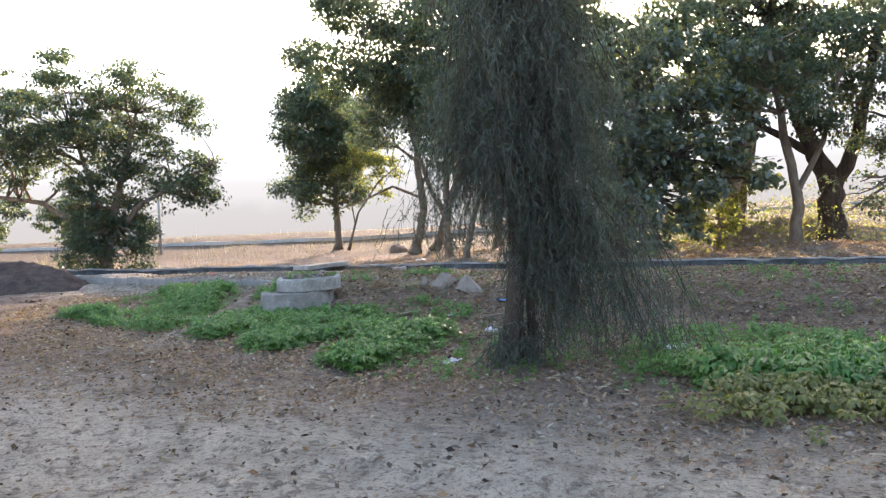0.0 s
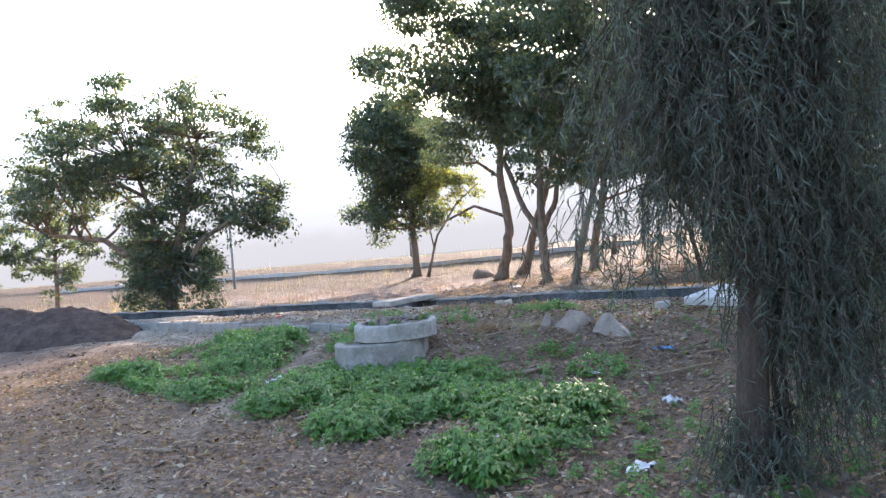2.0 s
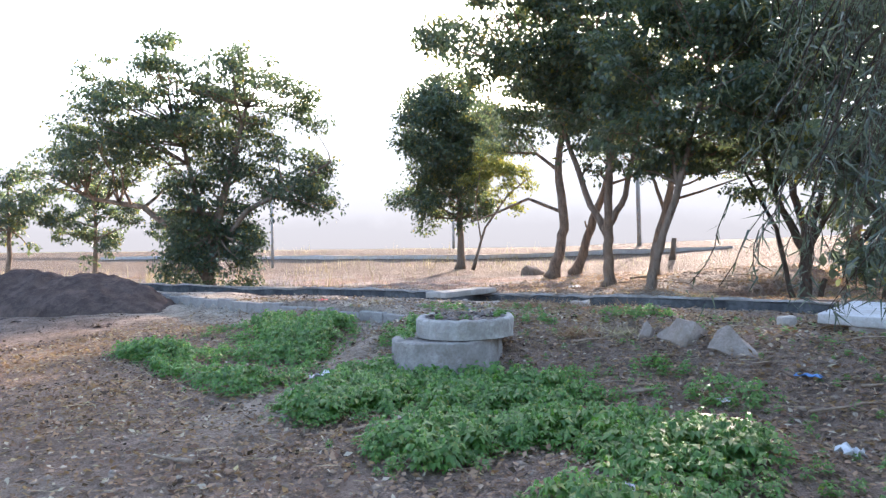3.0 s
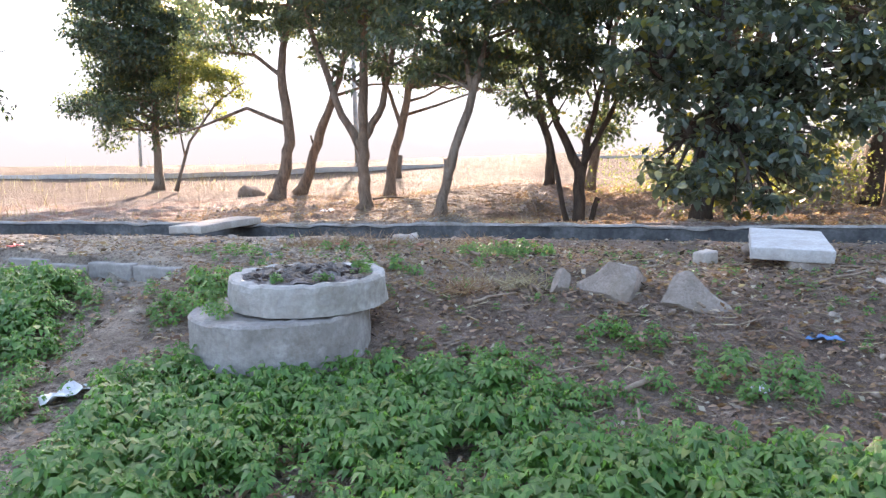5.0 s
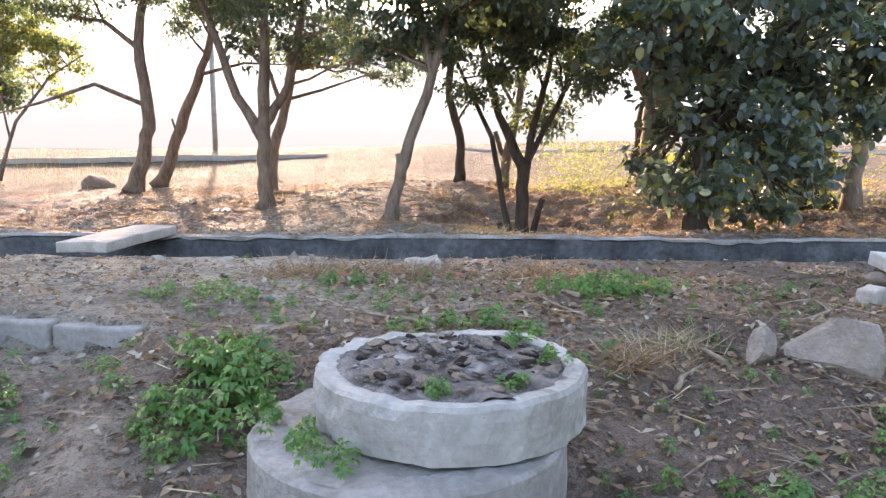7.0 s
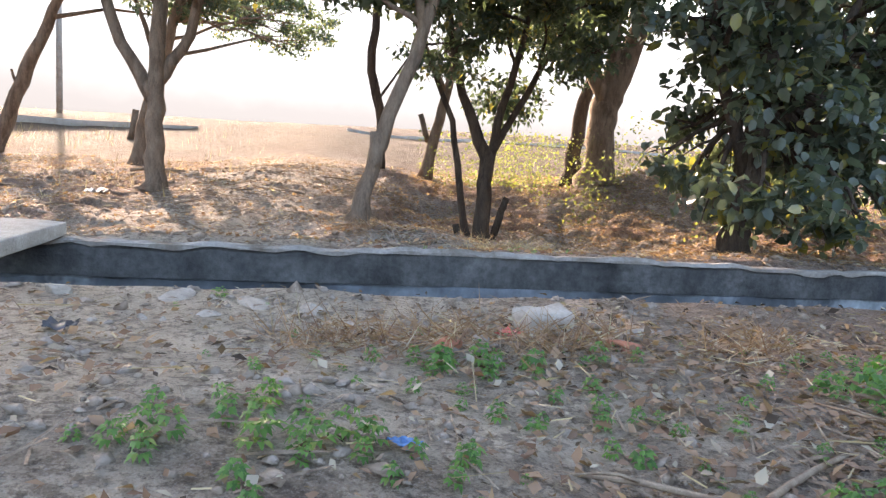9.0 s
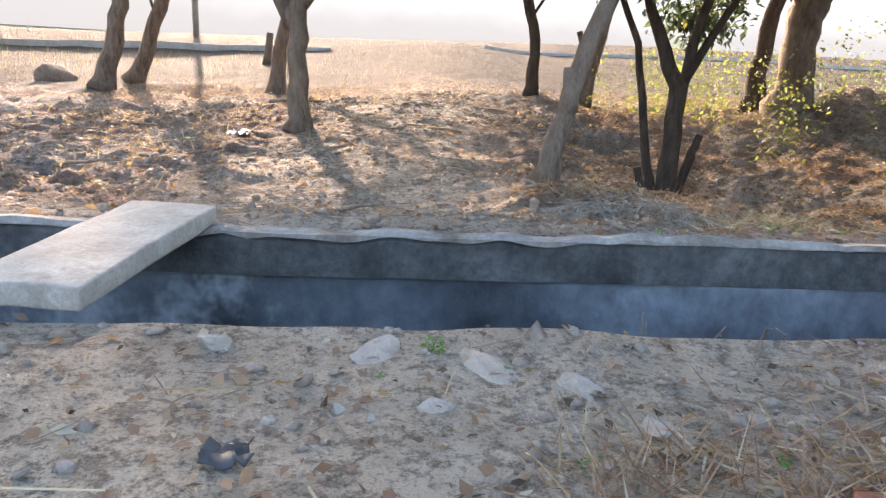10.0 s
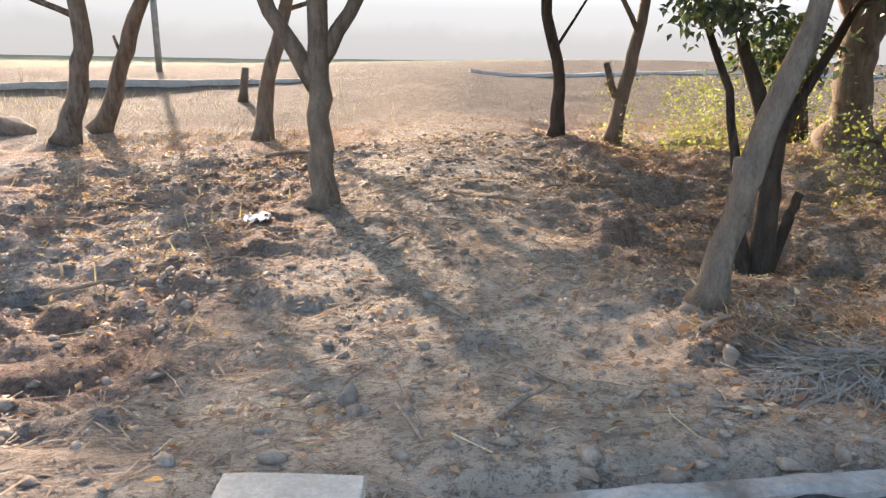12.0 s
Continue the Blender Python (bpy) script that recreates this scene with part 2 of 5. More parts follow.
# yellow foliage; also holds the sunlight on the track weeds and one shrub
LEAF_YELLOW = leafy("yellowing_and_sunlit_leaf", (0.11, 0.125, 0.04), (0.26, 0.245, 0.07), 0.6, 0.5)
NEEDLE = leafy("drooping_needle", (0.050, 0.066, 0.054), (0.118, 0.132, 0.098), 0.6, 0.38)
HERB = leafy("fresh_herb", (0.055, 0.135, 0.028), (0.155, 0.30, 0.065), 0.5, 0.5, (0.20, 0.26, 0.06))
DRY_LEAF = leafy("dead_leaf", (0.15, 0.080, 0.048), (0.37, 0.245, 0.16), 0.8, 0.35, (0.44, 0.38, 0.30))
RED_LEAF = leafy("russet_dead_leaf", (0.18, 0.090, 0.052), (0.41, 0.255, 0.155), 0.8, 0.35, (0.50, 0.40, 0.28))
GREY_FROND = leafy("grey_dry_frond", (0.13, 0.115, 0.10), (0.33, 0.30, 0.26), 0.85, 0.1)
STRAW = leafy("dry_straw", (0.26, 0.19, 0.10), (0.50, 0.41, 0.25), 0.8, 0.15)
DARK_LEAF = leafy("weathered_dark_leaf", (0.045, 0.032, 0.024), (0.17, 0.12, 0.085), 0.85, 0.2, (0.30, 0.24, 0.18))
RUBBLE = plain("rubble_fill", (0.10, 0.082, 0.075), (0.30, 0.26, 0.23), 11.0, 0.95, 0.9, 0.02, (0.42, 0.385, 0.34))
TWIG = plain("dead_twig", (0.15, 0.10, 0.07), (0.32, 0.25, 0.18), 20.0, 0.9, 0.5, 0.004)


# ---- builders ----
def empty(name, m=Matrix()):
    ob = new(name)
    ob.empty_display_size = 0.1
    ob.matrix_world = m
    return ob


def part(name, bm, material, parent=None, label="", smooth=True):
    me = bpy.data.meshes.new(name)
    bm.to_mesh(me)
    bm.free()
    me.materials.append(material)
    if smooth:
        me.polygons.foreach_set("use_smooth", [True] * len(me.polygons))
    ob = new(name, me)
    if parent is not None:
        ob.parent = parent
    if label:
        ob["label"] = label
    return ob


def soup(name, verts, faces, material, parent=None, smooth=False):
    """One mesh from arrays: verts n x 3, faces m x k."""
    me = bpy.data.meshes.new(name)
    verts, faces = np.asarray(verts, np.float32), np.asarray(faces, np.int32)
    k = faces.shape[1]
    me.vertices.add(len(verts))
    me.vertices.foreach_set("co", verts.ravel())
    me.loops.add(faces.size)
    me.loops.foreach_set("vertex_index", faces.ravel())
    me.polygons.add(len(faces))
    me.polygons.foreach_set("loop_start", np.arange(0, faces.size, k, dtype=np.int32))
    me.polygons.foreach_set("loop_total", np.full(len(faces), k, np.int32))
    if smooth:
        me.polygons.foreach_set("use_smooth", np.ones(len(faces), bool))
    me.update(calc_edges=True)
    me.validate()
    me.materials.append(material)
    ob = new(name, me)
    if parent is not None:
        ob.parent = parent
    return ob


def turns(yaw, pitch, roll):
    """n x 3 x 3 rotations: Rz(yaw) Ry(pitch) Rx(roll)."""
    cz, sz, cy, sy, cx, sx = np.cos(yaw), np.sin(yaw), np.cos(pitch), np.sin(pitch), np.cos(roll), np.sin(roll)
    m = np.empty((len(yaw), 3, 3))
    m[:, 0, 0], m[:, 0, 1], m[:, 0, 2] = cz * cy, cz * sy * sx - sz * cx, cz * sy * cx + sz * sx
    m[:, 1, 0], m[:, 1, 1], m[:, 1, 2] = sz * cy, sz * sy * sx + cz * cx, sz * sy * cx - cz * sx
    m[:, 2, 0], m[:, 2, 1], m[:, 2, 2] = -sy, cy * sx, cy * cx
    return m


def strew(name, shape, faces, places, rots, sizes, material, parent=None):
    """Many copies of a small shape joined into one mesh."""
    shape, faces = np.asarray(shape, float), np.asarray(faces, int)
    n, k = len(places), len(shape)
    sizes = np.asarray(sizes, float)
    scaled = shape[None] * (sizes[:, None, None] if sizes.ndim == 1 else sizes[:, None, :])
    verts = np.einsum("nij,nkj->nki", rots, scaled) + places[:, None, :]
    joined = faces[None] + (np.arange(n) * k)[:, None, None]
    return soup(name, verts.reshape(-1, 3), joined.reshape(-1, faces.shape[1]), material, parent)


LEAF_SHAPE = [(0, 0, 0), (0.42, 0.27, 0.05), (1.0, 0, -0.10), (0.42, -0.27, 0.05)]
LEAF_FACES = [(0, 1, 2), (0, 2, 3)]
BROAD_SHAPE = [(0, 0, 0), (0.22, 0.30, 0.05), (0.65, 0.30, 0.0), (1.0, 0, -0.14), (0.65, -0.30, 0.0), (0.22, -0.30, 0.05)]
BROAD_FACES = [(0, 1, 2, 3), (0, 3, 4, 5)]


def tube(bm, points, radii, sides=8, wobble=0.0, seed=0):
    """A tapered, slightly uneven round bar along points, closed at both ends."""
    rnd = random.Random(seed)
    rings, pts = [], [Vector(p) for p in points]
    for i, p in enumerate(pts):
        way = (pts[min(i + 1, len(pts) - 1)] - pts[max(i - 1, 0)]).normalized()
        side = way.cross(Vector((0.31, 0.95, 0.02))).normalized()
        other = way.cross(side)
        ring = []
        for k in range(sides):
            a = 2 * math.pi * k / sides
            r = radii[i] * (1 + wobble * (rnd.random() - 0.5))
            ring.append(bm.verts.new(p + side * (r * math.cos(a)) + other * (r * math.sin(a))))
        rings.append(ring)
    for a, b in zip(rings, rings[1:]):
        for k in range(sides):
            bm.faces.new((a[k], a[(k + 1) % sides], b[(k + 1) % sides], b[k]))
    bm.faces.new(rings[0][::-1])
    bm.faces.new(rings[-1])
    return bm


def curved(a, b, bend, n, seed):
    """n + 1 points from a to b, sagging and wandering a little."""
    rnd = random.Random(seed)
    a, b = Vector(a), Vector(b)
    off = Vector((rnd.uniform(-1, 1), rnd.uniform(-1, 1), rnd.uniform(0, 1))) * bend
    out = []
    for i in range(n + 1):
        f = i / n
        jitter = Vector((rnd.uniform(-1, 1), rnd.uniform(-1, 1), rnd.uniform(-1, 1))) * bend * 0.16 * (0 < i < n)
        out.append(a.lerp(b, f) + off * (4 * f * (1 - f)) * 0.5 + jitter)
    return out


def rough_box(size, cuts=3, dent=0.02, seed=0, bevel=0.02):
    """A worn block: bevelled, subdivided and dented."""
    bm = bmesh.new()
    bmesh.ops.create_cube(bm, size=1.0)
    bmesh.ops.scale(bm, vec=size, verts=bm.verts)
    bmesh.ops.bevel(bm, geom=bm.edges[:], offset=bevel, segments=2, profile=0.6, affect="EDGES")
    bmesh.ops.subdivide_edges(bm, edges=[e for e in bm.edges if e.calc_length() > 0.12], cuts=cuts, use_grid_fill=True)
    for v in bm.verts:
        q = v.co * 6 + Vector((seed * 3.1, seed * 1.7, 0))
        v.co += noise.noise_vector(q) * dent + noise.noise_vector(q * 3.3) * dent * 0.4
    return bm


def boulder(size, seed=0, cut=0.25, dent=0.22, level=3, peak=0.0):
    """An angular stone: a lump flattened by random cuts."""
    rnd = random.Random(seed)
    bm = bmesh.new()
    bmesh.ops.create_icosphere(bm, subdivisions=level, radius=0.62)
    planes = [(Vector((rnd.gauss(0, 1), rnd.gauss(0, 1), rnd.gauss(0, 1))).normalized(), rnd.uniform(0.30, 0.30 + cut)) for _ in range(11)]
    for v in bm.verts:
        for way, far in planes:
            over = v.co.dot(way) - far
            if over > 0:
                v.co -= way * over
        v.co += noise.noise_vector(v.co * 4 + Vector((seed, 0, 0))) * dent * 0.14
    for v in bm.verts:
        f = 1 - peak * min(1, max(0, (v.co.z + 0.3) / 0.6))
        v.co.x, v.co.y = v.co.x * f, v.co.y * f
    bmesh.ops.scale(bm, vec=size, verts=bm.verts)
    return bm


def crown_points(clumps, count, seed, shell=0.5):
    """Random places in ellipsoid clumps (centre, radii), denser toward their skin, with hollows."""
    rs = np.random.RandomState(seed)
    vol = np.array([c[1][0] * c[1][1] * c[1][2] for c in clumps]) ** 0.75
    pick = rs.choice(len(clumps), count, p=vol / vol.sum())
    way = rs.normal(size=(count, 3))
    way /= np.linalg.norm(way, axis=1)[:, None]
    r = rs.rand(count) ** shell
    centre = np.array([c[0] for c in clumps])[pick]
    radii = np.array([c[1] for c in clumps])[pick]
    p = centre + way * radii * (r * (0.75 + 0.35 * rs.rand(count)))[:, None]
    hole = grain(p[:, 0] + 3 * p[:, 2], p[:, 1] - 2 * p[:, 2], 0.55) + 0.5 * grain(p[:, 0] - p[:, 2], p[:, 1] + p[:, 2], 0.23)
    return p[hole > -0.25], rs


def random_clumps(centre, radii, count, size, seed, flat=0.7):
    rs = np.random.RandomState(seed)
    out = []
    for _ in range(int(count * 2.3)):
        way = rs.normal(size=3)
        way /= np.linalg.norm(way)
        r = rs.rand() ** 0.45
        k = size * (0.40 + 0.55 * rs.rand())
        out.append((np.array(centre) + way * np.array(radii) * r, np.array((k, k, k * flat))))
    return out


def leaf_mesh(name, points, rs, size, material, parent, shape=LEAF_SHAPE, faces=LEAF_FACES, droop=0.5):
    n = len(points)
    rots = turns(rs.rand(n) * 2 * math.pi, droop + rs.normal(size=n) * 0.55, rs.normal(size=n) * 0.6)
    return strew(name, shape, faces, points, rots, size * (0.6 + 0.7 * rs.rand(n)), material, parent)


def tree(name, base, stems, clumps, leaves, leaf_size, label, bark=BARK, leaf=LEAF_GROVE, broad=False, seed=1, twigs=3, group="", limbs=True):
    """stems: lists of (dx, dy, height, radius) from the root up; clumps: (centre, radii) in metres from the root."""
    bx, by = base
    bz = ground(bx, by) - 0.04
    rnd = random.Random(seed)
    root = tagged(empty(name, Matrix.Translation((bx, by, bz))), label, "tree", group)
    tips = []
    for i, stem in enumerate(stems):
        pts = [Vector(p[:3]) for p in stem]
        fine, rad = [], []
        for a, b, ra, rb in zip(pts, pts[1:], stem, stem[1:]):
            for q in range(4):
                f = q / 4
                wander = Vector((rnd.uniform(-1, 1), rnd.uniform(-1, 1), 0)) * 0.25 * ra[3]
                fine.append(a.lerp(b, f) + wander * (q > 0))
                rad.append(ra[3] * (1 - f) + rb[3] * f)
        fine.append(pts[-1])
        rad.append(stem[-1][3])
        if stem[0][2] < 0.1:
            rad[0] *= 1.45
            rad[1] *= 1.08
        part("trunk" if i == 0 else "stem", tube(bmesh.new(), fine, rad, 10, 0.16, seed + i), bark, root)
        tips += [(p, r) for p, r in zip(fine[len(fine) // 2:], rad[len(fine) // 2:])]
    if limbs:
        for i, (centre, radii) in enumerate(clumps[::2]):
            centre = Vector(centre)
            tip, r = min(tips, key=lambda q: (q[0] - centre).length + max(0, q[0].z - centre.z) * 2 + rnd.random() * 0.6)
            r = min(r * 0.62, 0.05)
            bm = bmesh.new()
            way = curved(tip, centre, 0.14 * (centre - tip).length, 5, seed * 31 + i)
            tube(bm, way, [r * (1 - 0.75 * k / 5) for k in range(6)], 6, 0.12, i)
            for k in range(twigs):
                end = centre + Vector((rnd.uniform(-1, 1) * radii[0], rnd.uniform(-1, 1) * radii[1], rnd.uniform(-0.8, 1) * radii[2]))
                tube(bm, curved(way[3 + k % 3], end, 0.1, 3, seed * 77 + i * 5 + k), [r * 0.42, r * 0.3, r * 0.2, r * 0.08], 4, 0, k)
            part("limb", bm, bark, root)
    pts, rs = crown_points(clumps, int(leaves * 2.3), seed)
    if len(pts):
        leaf_mesh("crown", pts, rs, leaf_size * 0.80, leaf, root, *((BROAD_SHAPE, BROAD_FACES) if broad else (LEAF_SHAPE, LEAF_FACES)))
    return root


# ---- ground: one sheet to the horizon, open over the drain ----
def lines(marks):
    out = []
    for a, b, n in marks:
        out += list(np.linspace(a, b, n, endpoint=False))
    return np.array(out + [marks[-1][1]])


gu = lines([(-2600, -300, 8), (-300, -60, 12), (-60, -46, 10), (-46, -22, 40), (-22, -14, 56), (-14, -2, 200), (-2, 8, 76), (8, 30, 44), (30, 80, 14), (80, 400, 12), (400, 2600, 8)])
gs = lines([(-2600, -200, 8), (-200, -14, 14), (-14, 3, 50), (3, DRAIN_NEAR, 120), (DRAIN_NEAR, DRAIN_FAR, 8), (DRAIN_FAR, 28, 185), (28, 56, 92), (56, 120, 16), (120, 500, 12), (500, 2600, 8)])
GU, GS = np.meshgrid(gu, gs)
GZ = ground_us(GU, GS)
n_u = len(gu)
cells = []
for j in range(len(gs) - 1):
    in_drain = DRAIN_NEAR - 1e-6 <= gs[j] and gs[j + 1] <= DRAIN_FAR + 1e-6
    for i in range(n_u - 1):
        if in_drain and DRAIN_ENDS[0] - 1e-6 <= gu[i] and gu[i + 1] <= DRAIN_ENDS[1] + 1e-6:
            continue
        k = j * n_u + i
        cells.append((k, k + 1, k + n_u + 1, k + n_u))
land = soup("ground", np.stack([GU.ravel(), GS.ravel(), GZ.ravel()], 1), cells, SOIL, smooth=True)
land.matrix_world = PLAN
tagged(land, "dusty brown earth with worn track and dry fields", "ground", kind="structure")


# ---- the drain ----
def long_wall(name, s0, s1, bottom, top, parent, material, seed, lean=0.0, chip=0.0):
    """A cast wall along u with an uneven, chipped top."""
    bm = bmesh.new()
    span = np.concatenate([np.linspace(DRAIN_ENDS[0], -14, 60), np.linspace(-13.8, 2, 240), np.linspace(2.5, DRAIN_ENDS[1], 60)])
    rows = []
    for u in span:
        wear = 0.022 * float(grain(u, seed, 0.22)) + 0.025 * float(grain(u, seed, 0.6)) + 0.03 * float(grain(u, seed, 3.0)) - chip * max(0.0, float(grain(u, seed + 2, 0.16)) + float(grain(u, seed + 6, 0.55)) - 0.35)
        face = 0.012 * float(grain(u, seed + 9, 0.7)) + 0.012 * float(grain(u, seed + 4, 0.25)) + chip * 0.6 * float(grain(u, seed + 7, 0.13))
        rows.append([bm.verts.new((u, s, z)) for s, z in ((s0 + face, bottom), (s0 + face + lean, top + wear - 0.03), (s0 + 0.03 + lean, top + wear), (s1 - 0.03, top + wear * 0.7), (s1, top + wear - 0.04), (s1, bottom))])
    for a, b in zip(rows, rows[1:]):
        for k in range(6):
            bm.faces.new((a[k], b[k], b[(k + 1) % 6], a[(k + 1) % 6]))
    bm.faces.new(rows[0])
    bm.faces.new(rows[-1][::-1])
    bmesh.ops.recalc_face_normals(bm, faces=bm.faces)
    return part(name, bm, material, parent, smooth=False)


drain = tagged(empty("drain", PLAN), "open roadside drain of dark stained grey concrete", "drain", kind="structure")
# coping and near wall near-black; lower far wall dark with pale patches
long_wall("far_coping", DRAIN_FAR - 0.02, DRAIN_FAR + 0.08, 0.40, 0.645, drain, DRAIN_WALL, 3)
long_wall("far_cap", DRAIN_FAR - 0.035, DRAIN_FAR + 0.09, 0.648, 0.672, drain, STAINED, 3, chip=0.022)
long_wall("far_wall", DRAIN_FAR, DRAIN_FAR + 0.14, -0.95, 0.42, drain, DRAIN_LOWER, 5)
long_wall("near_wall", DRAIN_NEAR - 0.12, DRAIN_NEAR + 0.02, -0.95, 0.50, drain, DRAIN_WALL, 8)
bm = bmesh.new()
bmesh.ops.create_grid(bm, x_segments=120, y_segments=6, size=0.5)
for v in bm.verts:
    u = DRAIN_ENDS[0] + (v.co.x + 0.5) * (DRAIN_ENDS[1] - DRAIN_ENDS[0])
    v.co = Vector((u, DRAIN_NEAR + (v.co.y + 0.5) * (DRAIN_FAR - DRAIN_NEAR), -0.55 + 0.05 * float(grain(u, v.co.y * 2, 0.8))))
part("bed", bm, SLUDGE, drain, "black wet mud")
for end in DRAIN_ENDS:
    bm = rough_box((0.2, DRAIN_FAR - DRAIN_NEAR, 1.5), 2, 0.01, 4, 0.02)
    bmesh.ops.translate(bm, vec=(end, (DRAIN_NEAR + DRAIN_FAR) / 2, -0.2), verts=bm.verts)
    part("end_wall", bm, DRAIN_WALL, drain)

# slab across the drain
bm = rough_box((0.50, 1.44, 0.10), 4, 0.010, 2, 0.012)
slab = part("crossing_slab", bm, MORTAR)
cx, cy = xy(-10.18, 15.74)
slab.matrix_world = pose(cx, cy, 0.695, 1.0, -1.0, math.degrees(TURN_US) - 9)
tagged(slab, "flat pale concrete slab laid across the drain as a footbridge", "slab")

# square cover slab propped on the bank
cover = part("cover_slab", rough_box((0.64, 1.18, 0.11), 4, 0.006, 5, 0.012), PALE_CONCRETE)
x, y = xy(-3.42, 13.05)
cover.matrix_world = pose(x, y, ground(x, y) + 0.17, 3.0, 2.0, math.degrees(TURN_US) - 12)
tagged(cover, "thick pale concrete cover slab lying on the bank", "slab")
for k, (u, s) in enumerate(((-3.5, 13.55), (-3.35, 12.6))):
    x, y = xy(u, s)
    prop = part("prop_stone", boulder((0.42, 0.34, 0.22), 40 + k), STONE)
    prop.matrix_world = pose(x, y, ground(x, y) + 0.04, 0, 0, 40 * k)
    tagged(prop, "rough grey stone propping up the concrete slab", "stone", "props under the slab")

# ---- the raised manhole ----
MX, MY = xy(-7.13, 10.85)
MZ = ground(MX, MY)


def ring_mesh(r, wall, height, seed, sides=110, chip=0.012):
    bm = bmesh.new()
    profile = [(r, 0.0), (r + 0.003, height * 0.35), (r + 0.002, height * 0.7), (r, height - 0.016), (r - 0.014, height), (r - wall * 0.6, height + 0.002), (r - wall, height - 0.006), (r - wall, 0.0)]
    rings = []
    for k in range(sides):
        a = 2 * math.pi * k / sides
        ring = []
        for i, (q, z) in enumerate(profile):
            d = noise.noise(Vector((math.cos(a) * 3 + seed, math.sin(a) * 3, z * 6))) * chip + noise.noise(Vector((math.cos(a) * 9, math.sin(a) * 9 + seed, z * 12))) * chip * 0.6
            ring.append(bm.verts.new(((q + d) * math.cos(a), (q + d) * math.sin(a), z + d * (0 < i < 7))))
        rings.append(ring)
    for k in range(sides):
        a, b = rings[k], rings[(k + 1) % sides]
        for i in range(len(profile)):
            j = (i + 1) % len(profile)
            bm.faces.new((a[i], b[i], b[j], a[j]))
    bmesh.ops.recalc_face_normals(bm, faces=bm.faces)
    return bm


RING_R, RING_TOP = 0.528, 0.79
manhole = tagged(empty("manhole", Matrix.Translation((MX, MY, 0.0))), "weathered grey concrete manhole of two stacked rings, filled with rubble", "manhole")
lower = part("lower_ring", ring_mesh(0.60, 0.16, 0.70, 5, chip=0.02), STAINED, manhole, "sunken wider concrete ring, mortar-smeared", False)
lower.matrix_local = pose(-0.18, -0.02, -0.12, 1.0, -1.5)
upper = part("upper_ring", ring_mesh(RING_R, 0.085, 0.20, 1, chip=0.02), CONCRETE, manhole, "", False)
upper.matrix_local = pose(0, 0, RING_TOP - 0.20, 0.6, -0.8)
bm = bmesh.new()
bmesh.ops.create_circle(bm, cap_ends=True, cap_tris=True, segments=48, radius=RING_R - 0.04)
bmesh.ops.subdivide_edges(bm, edges=bm.edges[:], cuts=5, use_grid_fill=True)
for v in bm.verts:
    v.co.z = 0.03 * (1 - (v.co.length / 0.5) ** 2) + 0.035 * noise.noise(v.co * 5) + 0.02 * noise.noise(v.co * 16)
filling = part("filling", bm, RUBBLE, manhole, "dry soil and rubble")
filling.location.z = RING_TOP - 0.018
bm = bmesh.new()
bmesh.ops.create_circle(bm, cap_ends=True, segments=48, radius=0.58)
shelf = part("mortar_ledge", bm, STAINED, manhole)
shelf.matrix_local = pose(-0.18, -0.02, 0.572, 1.0, -1.5)
rnd = random.Random(4)
lumps = [boulder((1, 1, 0.6), 60 + k, level=2) for k in range(5)]
lump_meshes = []
for k, bm in enumerate(lumps):
    me = bpy.data.meshes.new("rubble_stone")
    bm.to_mesh(me)
    bm.free()
    me.materials.append((STONE, RUBBLE, DARK_EARTH, CLOD, RUBBLE)[k])
    lump_meshes.append(me)
for k in range(230):
    a, r, size = rnd.uniform(0, 6.28), (RING_R - 0.11) * math.sqrt(rnd.random()), rnd.uniform(0.025, 0.085) * rnd.uniform(0.35, 1)
    ob = new("rubble_stone", rnd.choice(lump_meshes))
    ob.parent = manhole
    ob.matrix_local = pose(r * math.cos(a), r * math.sin(a), RING_TOP + 0.03 * (1 - (r / 0.45) ** 2), rnd.uniform(-25, 25), rnd.uniform(-25, 25), rnd.uniform(0, 360)) @ Matrix.Diagonal((size * 1.2, size, size * 0.6, 1))

# ---- stones and blocks on the bank ----
def rock(name, u, s, size, seed, label, sink=0.25, tilt=(0, 0, 0), material=STONE, group="", level=3, cut=0.25, peak=0.0):
    x, y = xy(u, s)
    ob = part(name, boulder(size, seed, cut, level=level, peak=peak), material, smooth=False)
    ob.matrix_world = pose(x, y, ground(x, y) + size[2] * (0.5 - sink), *tilt)
    return tagged(ob, label, "rock", group)


rock("rock", -5.03, 11.72, (0.80, 0.50, 0.37), 11, "large angular grey-brown rock half sunk in the bank", 0.42, (6, 0, -35), cut=0.10, peak=0.42)
rock("rock", -4.50, 11.50, (0.72, 0.46, 0.34), 12, "flat-sided grey rock leaning against a larger one", 0.42, (8, 6, -30), cut=0.10, peak=0.42)
rock("rock", -5.42, 11.75, (0.16, 0.12, 0.22), 13, "small pale upright stone beside the large rock", 0.15, (0, 8, 0))
chunk = part("concrete_block", rough_box((0.17, 0.14, 0.14), 2, 0.012, 9, 0.02), MORTAR)
x, y = xy(-4.18, 12.75)
chunk.matrix_world = pose(x, y, ground(x, y) + 0.06, 4, -6, 12)
tagged(chunk, "small broken concrete block beside the cover slab", "block")
chunk = part("broken_concrete", rough_box((0.27, 0.17, 0.14), 3, 0.03, 14, 0.03), MORTAR)
x, y = xy(-7.14, 14.08)
chunk.matrix_world = pose(x, y, ground(x, y) + 0.055, 4, -7, math.degrees(TURN_US) + 14)
tagged(chunk, "whitish broken lump of concrete beside the drain", "rubble")
